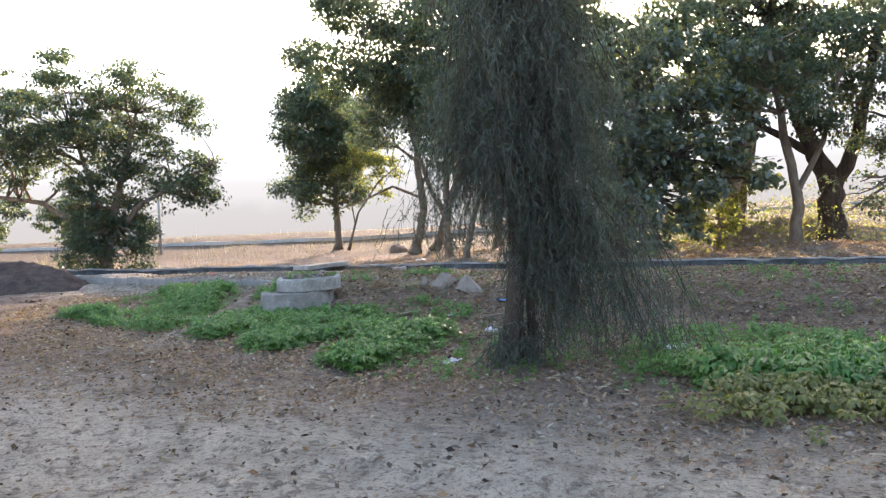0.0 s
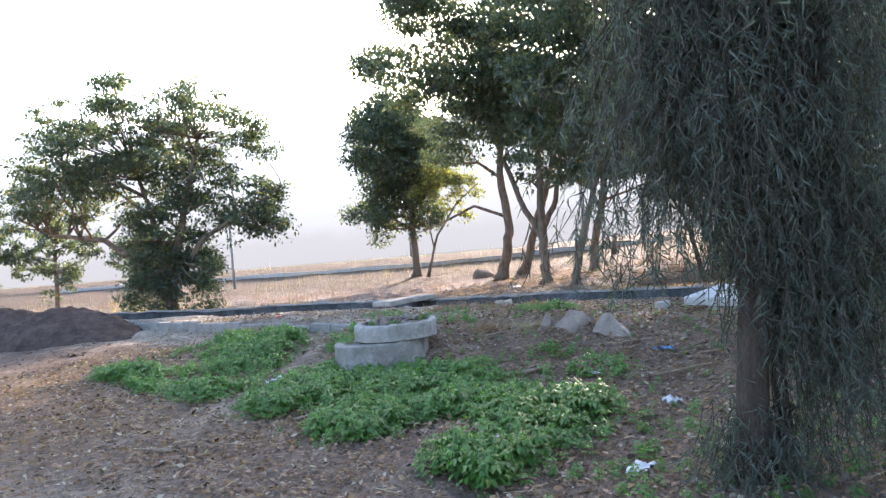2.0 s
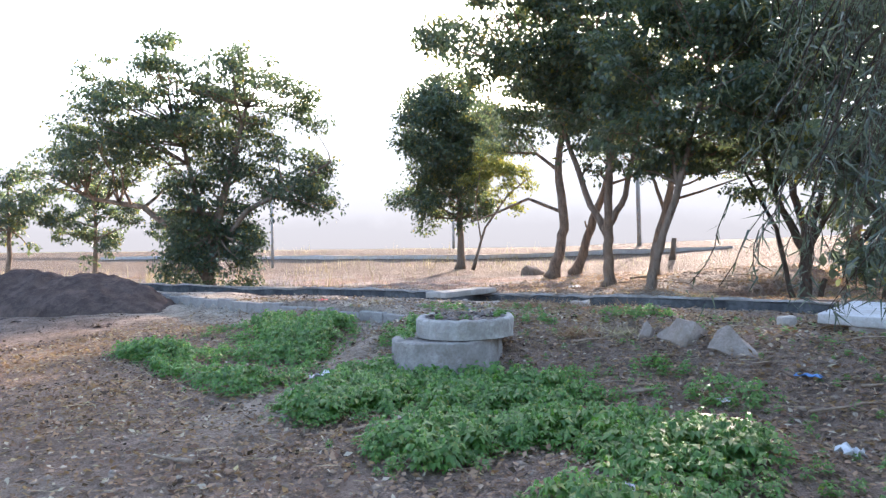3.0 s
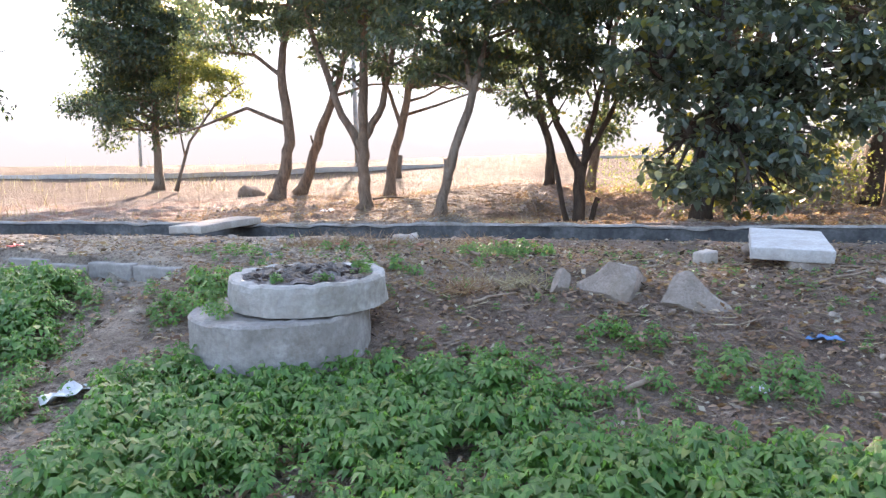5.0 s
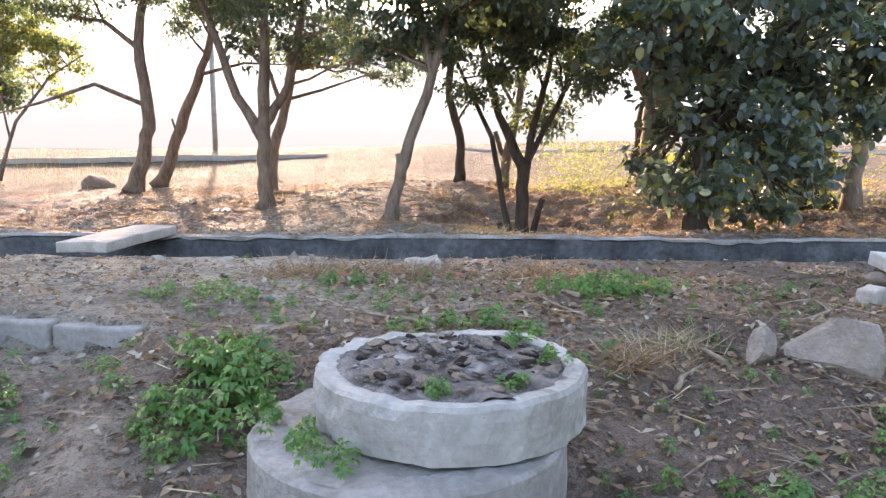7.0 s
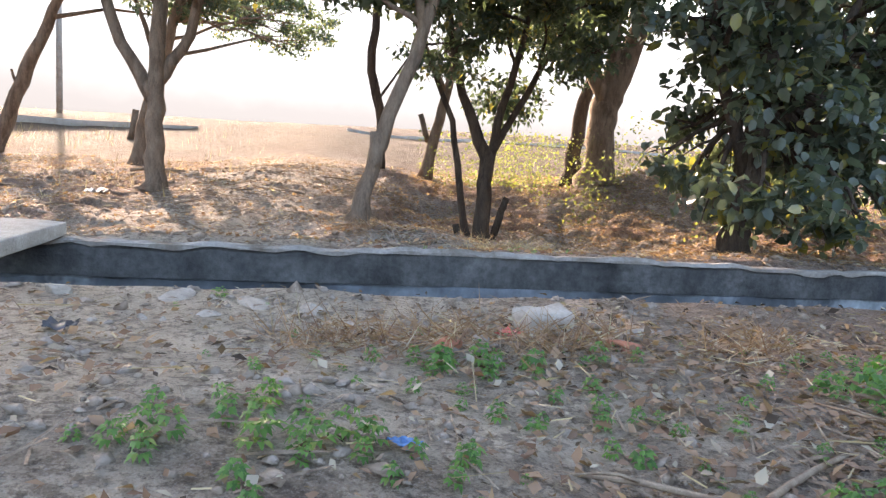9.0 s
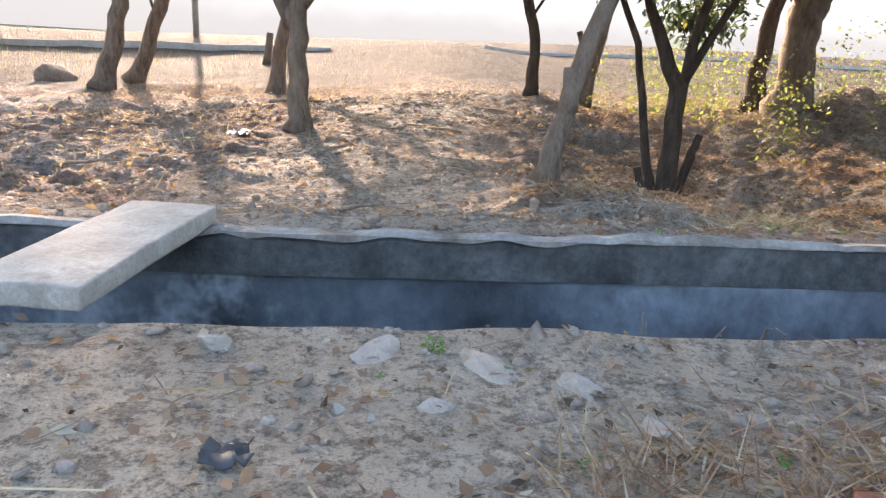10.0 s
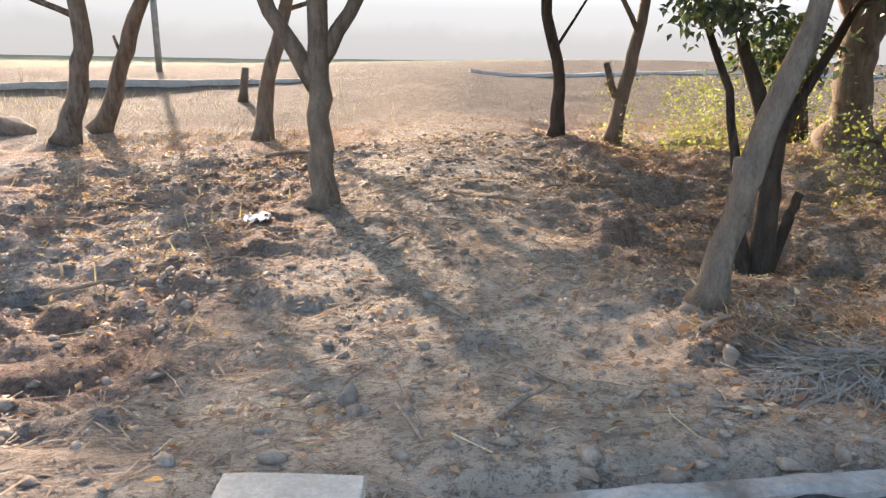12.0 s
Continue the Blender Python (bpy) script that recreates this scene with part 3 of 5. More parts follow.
for k, (u, s, a, b, c) in enumerate(((-6.6, 14.05, 0.26, 0.18, 0.05), (-8.95, 14.72, 0.30, 0.20, 0.05), (-8.55, 14.62, 0.34, 0.24, 0.05), (-8.25, 14.45, 0.26, 0.20, 0.04), (-9.5, 14.76, 0.22, 0.16, 0.05), (-8.74, 14.28, 0.16, 0.12, 0.03), (-8.1, 14.2, 0.22, 0.14, 0.05), (-7.55, 13.85, 0.18, 0.13, 0.04),
                               (-9.05, 14.3, 0.07, 0.06, 0.02), (-8.95, 14.22, 0.05, 0.05, 0.02), (-9.25, 14.2, 0.06, 0.05, 0.02), (-3.0, 12.0, 0.28, 0.18, 0.06), (-3.6, 11.3, 0.16, 0.12, 0.05), (-2.9, 11.2, 0.34, 0.14, 0.05), (-5.9, 10.6, 0.20, 0.14, 0.06), (-9.85, 17.7, 0.20, 0.13, 0.11), (-7.7, 17.75, 0.20, 0.15, 0.11))):
    rock("flat_stone" if c < 0.1 else "stone", u, s, (a * 0.8, b * 0.75, c + 0.03), 20 + k, "flat pale broken piece of mortar on the dust" if c < 0.1 else "grey-brown stone lying on bare earth", 0.52 if c < 0.1 else 0.36, (5, -4, 37 * k), DUSTY if c < 0.1 else CLOD, "broken pieces", 3, 0.08)

# kerb that holds the upper yard
kerb = tagged(empty("kerb", Matrix()), "row of grey concrete kerb stones along the raised yard", "kerb", kind="structure")
kerb_mesh = None
u = -8.75
k = 0
while u > -17.5:
    s = kerb_line(u)
    if kerb_mesh is None:
        bm = rough_box((0.50, 0.14, 0.42), 2, 0.008, 3, 0.018)
        first = part("kerb_stone", bm, STAINED, kerb)
        kerb_mesh, ob = first.data, first
    else:
        ob = new("kerb_stone", kerb_mesh)
        ob.parent = kerb
    x, y = xy(u - 0.25, s + 0.05)
    ob.matrix_local = pose(x, y, 0.415 + 0.02 * math.sin(k * 2.3), 1.5 * math.sin(k * 1.7), 0.8 * math.sin(k * 3.1), math.degrees(TURN_US) - 12.4)
    u -= 0.515
    k += 1

# dark heap of earth by the track
heap_x, heap_y = xy(-18.6, 12.6)
bm = bmesh.new()
bmesh.ops.create_grid(bm, x_segments=120, y_segments=64, size=0.5)
for v in bm.verts:
    px, py = v.co.x * 8.2, v.co.y * 3.6
    r = math.hypot(px / 3.6, py / 1.45)
    top = 1.0 * max(0, 1 - r ** 2) ** 0.6 * (0.85 + 0.22 * noise.noise(Vector((px * 0.7, py * 0.9, 2))))
    v.co = Vector((px, py, top + 0.10 * noise.noise(Vector((px * 2.5, py * 2.5, 0))) + 0.07 * noise.noise(Vector((px * 7, py * 7, 5))) - 0.12))
heap = part("earth_heap", bm, DARK_EARTH)
heap.matrix_world = pose(heap_x, heap_y, ground(heap_x, heap_y), 0, 0, math.degrees(TURN_US) + 6)
tagged(heap, "long low heap of dark crumbly earth beside the track", "earth heap")

# ---- low wall along the far field ----
far_wall = tagged(empty("field_wall", PLAN), "low grey concrete channel wall along the field edge", "wall", kind="structure")
for a, b in ((-60, -10.5), (-5.0, 60)):
    bm = bmesh.new()
    rows = []
    for u in np.linspace(a, b, 70):
        z = float(ground_us(u, 40.4))
        lip = 0.05 + 0.02 * float(grain(u, 3, 2.0))
        rows.append([bm.verts.new((u, s, z + h)) for s, h in ((40.0, -0.9), (40.0, lip), (40.25, lip), (40.25, -0.9))])
    for p, q in zip(rows, rows[1:]):
        for k in range(4):
            bm.faces.new((p[k], q[k], q[(k + 1) % 4], p[(k + 1) % 4]))
    bm.faces.new(rows[0])
    bm.faces.new(rows[-1][::-1])
    bmesh.ops.recalc_face_normals(bm, faces=bm.faces)
    # paler concrete puts the haze over this distant wall into its colour
    part("wall_run", bm, PALE_CONCRETE, far_wall, smooth=False)

# glowing cylinder past the fields, painted with pale mist and a faint tree line
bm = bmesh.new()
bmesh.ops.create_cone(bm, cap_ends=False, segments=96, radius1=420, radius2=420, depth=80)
haze, ht, hb = shader("painted_mist_glow", 1.0)
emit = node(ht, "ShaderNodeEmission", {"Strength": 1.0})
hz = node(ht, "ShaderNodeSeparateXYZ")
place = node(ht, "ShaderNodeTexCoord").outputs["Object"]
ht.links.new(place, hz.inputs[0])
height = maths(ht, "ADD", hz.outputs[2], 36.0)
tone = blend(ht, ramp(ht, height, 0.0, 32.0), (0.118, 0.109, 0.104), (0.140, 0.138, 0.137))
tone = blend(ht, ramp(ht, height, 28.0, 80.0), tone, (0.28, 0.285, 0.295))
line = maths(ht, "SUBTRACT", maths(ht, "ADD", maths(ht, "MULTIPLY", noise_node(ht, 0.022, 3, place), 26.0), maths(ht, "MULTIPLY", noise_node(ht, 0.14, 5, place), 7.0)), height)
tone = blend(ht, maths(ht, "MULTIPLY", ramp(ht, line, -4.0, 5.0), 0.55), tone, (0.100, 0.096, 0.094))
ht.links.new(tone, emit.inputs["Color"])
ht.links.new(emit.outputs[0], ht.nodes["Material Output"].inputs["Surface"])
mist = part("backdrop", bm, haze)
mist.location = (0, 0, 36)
tagged(mist, "glowing backdrop painted with pale morning mist over the distant fields", "backdrop", kind="structure")

# ---- trees ----
def clump_set(centre, radii, count, size, seed, flat=0.7):
    return random_clumps(centre, radii, count, size, seed, flat)


# grove beyond the drain
tree("grove_tree", (-0.27, 24.92),
     [[(0, 0, 0, 0.17), (0.02, 0.0, 0.7, 0.14), (0.0, 0.05, 1.45, 0.13), (0.05, 0.1, 3.2, 0.095), (0.15, 0.1, 5.2, 0.06)],
      [(0, 0.05, 1.35, 0.11), (-0.45, 0.3, 2.2, 0.09), (-0.95, 0.5, 3.7, 0.07), (-1.5, 0.6, 5.6, 0.05)],
      [(0.02, 0.1, 1.6, 0.09), (0.45, -0.1, 2.4, 0.08), (0.75, -0.2, 4.0, 0.05)]],
     clump_set((-0.9, 0.0, 6.9), (4.0, 3.0, 3.1), 56, 1.2, 101) + clump_set((0.2, -0.3, 3.5), (1.7, 1.3, 0.6), 6, 0.6, 141), 38000, 0.17,
     "forked grey-barked tree with a wide dark-green crown", seed=11, group="grove trees")
tree("grove_tree", (0.30, 19.90),
     [[(0, 0, 0, 0.105), (0.13, -0.05, 0.55, 0.082), (0.19, -0.08, 0.85, 0.085), (0.56, -0.20, 2.1, 0.064), (0.82, -0.28, 3.2, 0.05), (1.15, -0.2, 4.4, 0.04)],
      [(0.16, -0.08, 0.62, 0.07), (0.14, -0.06, 0.98, 0.06)],
      [(0.55, -0.20, 2.0, 0.055), (0.42, -0.1, 2.9, 0.045), (0.1, 0.1, 3.9, 0.03)]],
     clump_set((0.9, -0.1, 4.2), (2.2, 2.0, 1.8), 22, 0.85, 102) + clump_set((1.2, 0.2, 6.4), (2.4, 2.0, 1.5), 16, 0.9, 172) + clump_set((0.6, 0.0, 2.6), (1.2, 0.9, 0.4), 5, 0.45, 142), 26000, 0.15,
     "leaning tree with a pruned stub and dark leafy crown", seed=12, group="grove trees")
tree("grove_tree", (3.78, 21.90),
     [[(0, 0, 0, 0.15), (-0.02, 0, 0.9, 0.125), (-0.04, 0, 1.7, 0.11), (-0.45, 0.2, 2.6, 0.07), (-0.9, 0.3, 4.2, 0.045)],
      [(-0.02, 0, 1.2, 0.08), (0.12, 0.0, 2.2, 0.07), (0.4, -0.1, 3.4, 0.05), (0.6, -0.1, 4.8, 0.03)],
      [(-0.12, 0.05, 0, 0.07), (-0.32, 0.15, 0.9, 0.055), (-0.55, 0.25, 2.2, 0.045), (-1.2, 0.5, 3.6, 0.03)],
      [(0.1, 0, 0, 0.06), (0.25, -0.1, 0.8, 0.06), (0.32, -0.15, 1.1, 0.05)],
      [(-0.2, 0, 0, 0.06), (-0.45, 0.1, 0.65, 0.05)],
      [(0.02, 0, 1.7, 0.06), (0.5, -0.2, 2.7, 0.05), (1.0, -0.5, 4.0, 0.03)]],
     clump_set((0.0, 0.0, 4.3), (2.3, 2.0, 1.9), 22, 0.8, 103) + clump_set((0.2, 0.2, 6.8), (2.5, 2.2, 1.5), 16, 0.9, 173), 24000, 0.15,
     "many-stemmed young tree with pruned stubs and dark leaves", DARK_BARK, seed=13, group="grove trees")
tree("grove_tree", (-2.05, 34.40),
     [[(0, 0, 0, 0.26), (0.35, -0.15, 1.2, 0.20), (0.5, -0.2, 2.2, 0.19), (0.3, -0.1, 4.4, 0.15), (0.7, -0.2, 7.5, 0.08)],
      [(0.45, -0.2, 2.6, 0.07), (-0.9, 0.3, 3.2, 0.06), (-2.4, 0.6, 2.6, 0.04), (-3.4, 0.9, 2.3, 0.02)],
      [(0.35, -0.1, 4.2, 0.08), (-0.6, 0.2, 5.0, 0.06), (-1.9, 0.5, 5.1, 0.03)]],
     clump_set((-0.3, 0.0, 7.2), (3.4, 2.8, 2.4), 26, 1.0, 104), 11000, 0.16,
     "slender grey tree with bare lower branches", seed=14, group="grove trees")
tree("grove_tree", (-1.19, 35.82),
     [[(0, 0, 0, 0.22), (0.45, -0.2, 1.2, 0.18), (0.9, -0.4, 2.6, 0.16), (1.5, -0.6, 4.2, 0.12), (2.0, -0.8, 6.6, 0.07)],
      [(0.6, -0.3, 1.7, 0.05), (0.45, -0.2, 2.2, 0.03)],
      [(1.3, -0.5, 3.6, 0.06), (2.6, -0.9, 4.0, 0.04), (3.8, -1.2, 4.0, 0.02)]],
     clump_set((1.6, -0.6, 7.0), (3.2, 2.6, 2.3), 24, 0.95, 105), 10000, 0.16,
     "leaning grey tree with thin bare branches", seed=15, group="grove trees")
tree("grove_tree", (1.64, 32.74),
     [[(0, 0, 0, 0.20), (0.15, -0.1, 1.4, 0.16), (0.5, -0.25, 2.8, 0.13), (0.85, -0.4, 4.6, 0.10), (1.3, -0.5, 6.8, 0.05)],
      [(0.4, -0.2, 2.4, 0.07), (0.1, 0, 3.5, 0.06), (-0.5, 0.2, 5.2, 0.03)]],
     clump_set((0.8, -0.3, 6.2), (3.2, 2.6, 2.6), 26, 0.9, 106) + clump_set((4.9, 2.8, 4.7), (2.4, 1.5, 1.0), 14, 0.8, 174), 15500, 0.16,
     "slim grove tree with a sparse yellowing crown", leaf=LEAF_GROVE, seed=16, group="grove trees")
tree("grove_tree", (5.25, 27.33),
     [[(0, 0, 0, 0.13), (0.02, 0, 1.2, 0.105), (-0.25, 0.1, 2.2, 0.10), (-0.22, 0.1, 4.0, 0.08), (-0.1, 0, 6.2, 0.05)],
      [(-0.1, 0, 1.6, 0.03), (0.5, -0.2, 2.6, 0.02), (0.7, -0.3, 3.6, 0.012)]],
     clump_set((-0.1, 0, 6.2), (2.4, 2.2, 1.7), 14, 0.8, 107), 6000, 0.14,
     "thin dark sapling with bare side twigs", DARK_BARK, seed=17, group="grove trees")
tree("grove_tree", (6.31, 27.00),
     [[(0, 0, 0, 0.15), (0.15, -0.1, 1.1, 0.12), (0.35, -0.2, 2.2, 0.10), (0.55, -0.3, 4.4, 0.06)],
      [(0.05, 0, 0.9, 0.07), (-0.15, 0.1, 1.5, 0.06)],
      [(0.3, -0.2, 2.0, 0.05), (-0.3, 0.1, 3.2, 0.04), (-0.6, 0.2, 4.6, 0.02)]],
     clump_set((0.4, -0.2, 5.2), (1.7, 1.7, 1.3), 9, 0.75, 108), 3000, 0.13,
     "small forked tree with a cut stub at the foot", seed=18, group="grove trees")
tree("big_tree", (8.66, 23.95),
     [[(0, 0, -0.3, 0.52), (0.0, 0, 0.5, 0.33), (0.0, 0, 1.4, 0.29), (0.1, 0, 2.0, 0.30), (0.6, -0.2, 3.3, 0.20), (1.1, -0.4, 5.5, 0.12)],
      [(0.0, 0, 1.7, 0.2), (-0.45, 0.2, 2.7, 0.15), (-0.9, 0.3, 4.6, 0.08)],
      [(0.05, 0, 1.8, 0.16), (0.1, 0.0, 3.0, 0.13), (0.0, 0.1, 5.2, 0.07)]],
     clump_set((0.0, 0, 6.0), (3.4, 3.0, 2.3), 22, 1.0, 109) + clump_set((-1.2, 0.3, 3.3), (1.1, 1.1, 0.7), 5, 0.6, 110), 18000, 0.15,
     "stout old tree with a buttressed trunk and yellow-green leaves", BARK, leaf=LEAF_GROVE, seed=19)
tree("big_tree", (10.3, 20.9),
     [[(0, 0, 0, 0.42), (-0.05, 0, 0.9, 0.33), (-0.05, 0, 1.7, 0.30), (-0.7, 0.2, 3.4, 0.20), (-1.5, 0.4, 6.5, 0.12)],
      [(0, 0, 1.5, 0.22), (0.6, -0.2, 3.0, 0.17), (1.2, -0.3, 6.0, 0.1)],
      [(-0.4, 0.1, 2.6, 0.12), (-1.6, 0.4, 3.4, 0.09), (-2.8, 0.7, 4.6, 0.05)]],
     clump_set((-0.2, 0, 6.8), (4.4, 3.2, 3.0), 40, 1.1, 111) + clump_set((-2.6, 0.5, 4.0), (1.6, 1.2, 0.9), 5, 0.6, 151), 19000, 0.16,
     "big dark tree with a spreading dense crown", DARK_BARK, leaf=LEAF_BUSH, seed=20)
tree("grove_tree", (9.4, 25.4),
     [[(0, 0, 0, 0.20), (0.1, 0, 1.6, 0.16), (0.5, 0, 3.2, 0.13), (0.9, 0, 6.0, 0.08)]],
     clump_set((0.6, 0, 6.4), (2.4, 2.4, 1.8), 12, 0.9, 112), 5000, 0.15,
     "slim dark-stemmed tree in the grove", DARK_BARK, seed=21, group="grove trees")

tree("grove_tree", (8.3, 18.6),
     [[(0, 0, 0, 0.16), (0.05, 0, 1.4, 0.12), (-0.2, 0.1, 2.8, 0.10), (-0.5, 0.1, 5.0, 0.05)],
      [(0.0, 0, 1.3, 0.08), (0.6, -0.2, 2.6, 0.06), (1.0, -0.3, 4.4, 0.03)]],
     clump_set((-0.2, 0, 4.6), (2.6, 2.0, 2.0), 15, 0.7, 152), 5200, 0.15,
     "half-shaded tree with dusty green leaves beyond the drain", seed=26, group="grove trees")
tree("grove_tree", (10.9, 18.2),
     [[(0, 0, 0, 0.15), (0.1, 0, 1.2, 0.12), (-0.2, 0.1, 2.6, 0.09), (-0.4, 0.1, 4.6, 0.05)],
      [(0.1, 0, 1.0, 0.08), (0.7, -0.1, 2.4, 0.06), (1.1, -0.2, 4.0, 0.03)]],
     clump_set((0.0, 0, 4.0), (2.2, 1.8, 1.9), 20, 0.75, 158) + clump_set((-0.4, 0, 1.5), (1.6, 1.2, 0.8), 8, 0.5, 159), 6000, 0.15,
     "dusty leafy tree beside the dense bushy one", seed=28, group="grove trees")
# sunlit look of this foliage comes from the yellow leaf colour
tree("shrub", (6.6, 19.2),
     [[(0, 0, 0, 0.05), (0.1, 0, 0.8, 0.04), (0.0, 0.1, 1.8, 0.02)]],
     clump_set((0.1, 0, 1.2), (1.3, 1.0, 0.9), 12, 0.5, 153), 3200, 0.13,
     "shrub with the low sun put into its yellow-green leaf colour", leaf=LEAF_YELLOW, seed=27)

# dense leafy tree just past the drain
tree("bushy_tree", (3.95, 17.75),
     [[(0, 0, 0, 0.16), (0.05, 0, 1.2, 0.13), (0.25, 0.05, 2.6, 0.11), (0.5, 0.1, 4.6, 0.06)],
      [(0.05, 0, 0.9, 0.08), (-0.6, 0.1, 2.2, 0.06), (-1.0, 0.1, 3.6, 0.03)],
      [(0.1, 0, 1.2, 0.08), (0.9, -0.3, 2.4, 0.06), (1.5, -0.5, 3.8, 0.03)]],
     clump_set((0.25, -0.1, 1.25), (1.7, 1.2, 1.15), 30, 0.45, 113, 0.85) + clump_set((0.3, -0.9, 0.75), (1.4, 0.5, 0.5), 8, 0.4, 163, 0.9) + clump_set((0.1, -0.2, 2.8), (2.1, 1.3, 0.9), 22, 0.6, 143) + clump_set((0.6, 0.1, 4.3), (2.4, 1.6, 1.4), 18, 0.75, 114) + clump_set((2.3, -0.6, 2.6), (1.0, 0.9, 1.6), 16, 0.55, 115),
     11500, 0.175, "bushy tree hung to the ground with large glossy dark leaves", DARK_BARK, LEAF_BUSH, True, 22, 2)

# trees across the field
tree("field_tree", (-6.85, 42.0),
     [[(0, 0, 0, 0.21), (0.03, 0, 1.5, 0.17), (0.0, 0, 3.6, 0.14), (-0.1, 0, 8.4, 0.06)]],
     clump_set((-0.5, 0, 7.0), (2.7, 2.4, 3.3), 52, 1.25, 116, 1.05) + clump_set((-0.7, 0, 3.6), (2.6, 2.1, 1.6), 24, 1.05, 117, 0.95), 30000, 0.23,
     "upright small tree with a dense egg-shaped crown", seed=23)
tree("field_tree", (-4.3, 40.0),
     [[(-1.6, -0.3, 0, 0.07), (-1.0, -0.3, 2.0, 0.055), (0.1, 0, 3.6, 0.04), (1.2, 0, 4.4, 0.02)],
      [(-1.2, -0.3, 1.4, 0.04), (-1.5, 0, 3.2, 0.03), (-1.2, 0.2, 5.2, 0.015)]],
     clump_set((-0.2, 0, 4.4), (1.7, 1.4, 1.9), 16, 0.7, 118), 4200, 0.17,
     "straggling shrub with sparse yellowing leaves", leaf=LEAF_YELLOW, seed=24)
tree("spreading_tree", (-12.2, 26.0),
     [[(0, 0, 0, 0.22), (0.0, 0, 1.0, 0.18), (0.2, 0, 2.2, 0.15), (0.7, 0.1, 4.0, 0.10), (1.2, 0.2, 6.0, 0.05)],
      [(0, 0, 0.6, 0.12), (-0.8, 0, 2.0, 0.11), (-2.2, 0.1, 3.0, 0.09), (-4.0, 0.2, 3.3, 0.06), (-5.2, 0.2, 3.9, 0.03)],
      [(0.1, 0, 1.2, 0.10), (-0.4, 0.1, 3.2, 0.09), (-1.0, 0.1, 5.4, 0.05)],
      [(0.2, 0, 1.5, 0.10), (1.3, -0.1, 2.8, 0.08), (3.0, -0.2, 3.6, 0.05), (4.0, -0.2, 4.2, 0.03)]],
     clump_set((0.3, 0, 3.2), (2.2, 1.5, 0.9), 14, 0.7, 123, 0.6) + clump_set((-0.7, 0, 5.8), (4.4, 3.0, 2.3), 84, 0.85, 119, 0.6) + clump_set((-4.3, 0, 4.1), (1.7, 1.5, 0.9), 16, 0.75, 120, 0.5)
     + clump_set((3.0, 0, 3.5), (1.6, 1.4, 1.1), 18, 0.7, 121, 0.6) + clump_set((0.1, 0, 1.5), (2.0, 1.5, 1.4), 38, 0.75, 122, 0.9),
     38000, 0.165, "wide round-topped tree with airy leafy branches", seed=25)
for k, (x, y, h, w) in enumerate(((-31, 40, 7.0, 3.6), (-27.3, 42, 6.0, 3.2), (-36, 42, 7.0, 3.6), (-23.5, 45, 4.6, 2.6), (-41, 46, 6.5, 3.6))):
    tree("distant_tree", (x, y), [[(0, 0, 0, 0.14), (0.1, 0, h * 0.4, 0.10), (0, 0, h * 0.8, 0.05)]],
         clump_set((0, 0, h * 0.55), (w * 0.75, w * 0.6, h * 0.36), 18, 0.9, 130 + k), 4200, 0.26,
         "dusty bushy tree at the field edge", seed=40 + k, twigs=1, group="distant trees")

# weeping fine-leaved tree by the track
wx, wy = 0.84, 8.05
weeper = tagged(empty("weeping_tree", Matrix.Translation((wx, wy, ground(wx, wy) - 0.05))), "dark weeping tree hung with fine needle-like strands to the ground", "tree")
rnd = random.Random(31)
part("trunk", tube(bmesh.new(), [(0, 0, -0.1), (-0.03, 0, 0.4), (0.03, 0.02, 1.2), (0.06, 0.05, 2.4), (0.0, 0.1, 4.0), (0.1, 0.1, 6.0), (0.15, 0.1, 8.0)], [0.18, 0.10, 0.088, 0.082, 0.07, 0.05, 0.02], 14, 0.25, 2), DARK_BARK, weeper)
part("stem", tube(bmesh.new(), [(0.2, 0.12, -0.1), (0.16, 0.08, 0.6), (0.12, 0.06, 1.6), (0.06, 0.05, 2.3)], [0.055, 0.045, 0.04, 0.035], 8, 0.2, 5), DARK_BARK, weeper)
anchors = []
# limbs: count, bearing, height, reach and drop, from the high crown to the low boughs
BOUGHS = ((55, (-3.14, 3.14), (2.7, 4.4), (0.3, 1.15), (0.5, 1.3)), (95, (-3.14, 3.14), (3.9, 8.2), (0.6, 1.9), (0.8, 1.6)), (26, (2.3, 4.0), (2.1, 3.0), (0.4, 1.25), (0.5, 1.0)), (34, (-0.8, 0.8), (2.2, 3.6), (0.4, 1.25), (0.5, 1.1)),
          (14, (-2.4, -0.7), (2.4, 3.4), (0.3, 0.8), (0.4, 0.9)), (34, (-0.6, 0.7), (1.3, 2.2), (0.3, 0.8), (0.6, 1.1)),
          (20, (-0.45, 0.4), (1.3, 1.8), (0.9, 1.9), (0.9, 1.4)), (5, (-3.14, 3.14), (0.25, 0.45), (0.15, 0.35), (0.1, 0.3)))
limbs = [(rnd.uniform(*bearing), rnd.uniform(*up), rnd.uniform(*far), rnd.uniform(*fall)) for count, bearing, up, far, fall in BOUGHS for _ in range(count)]
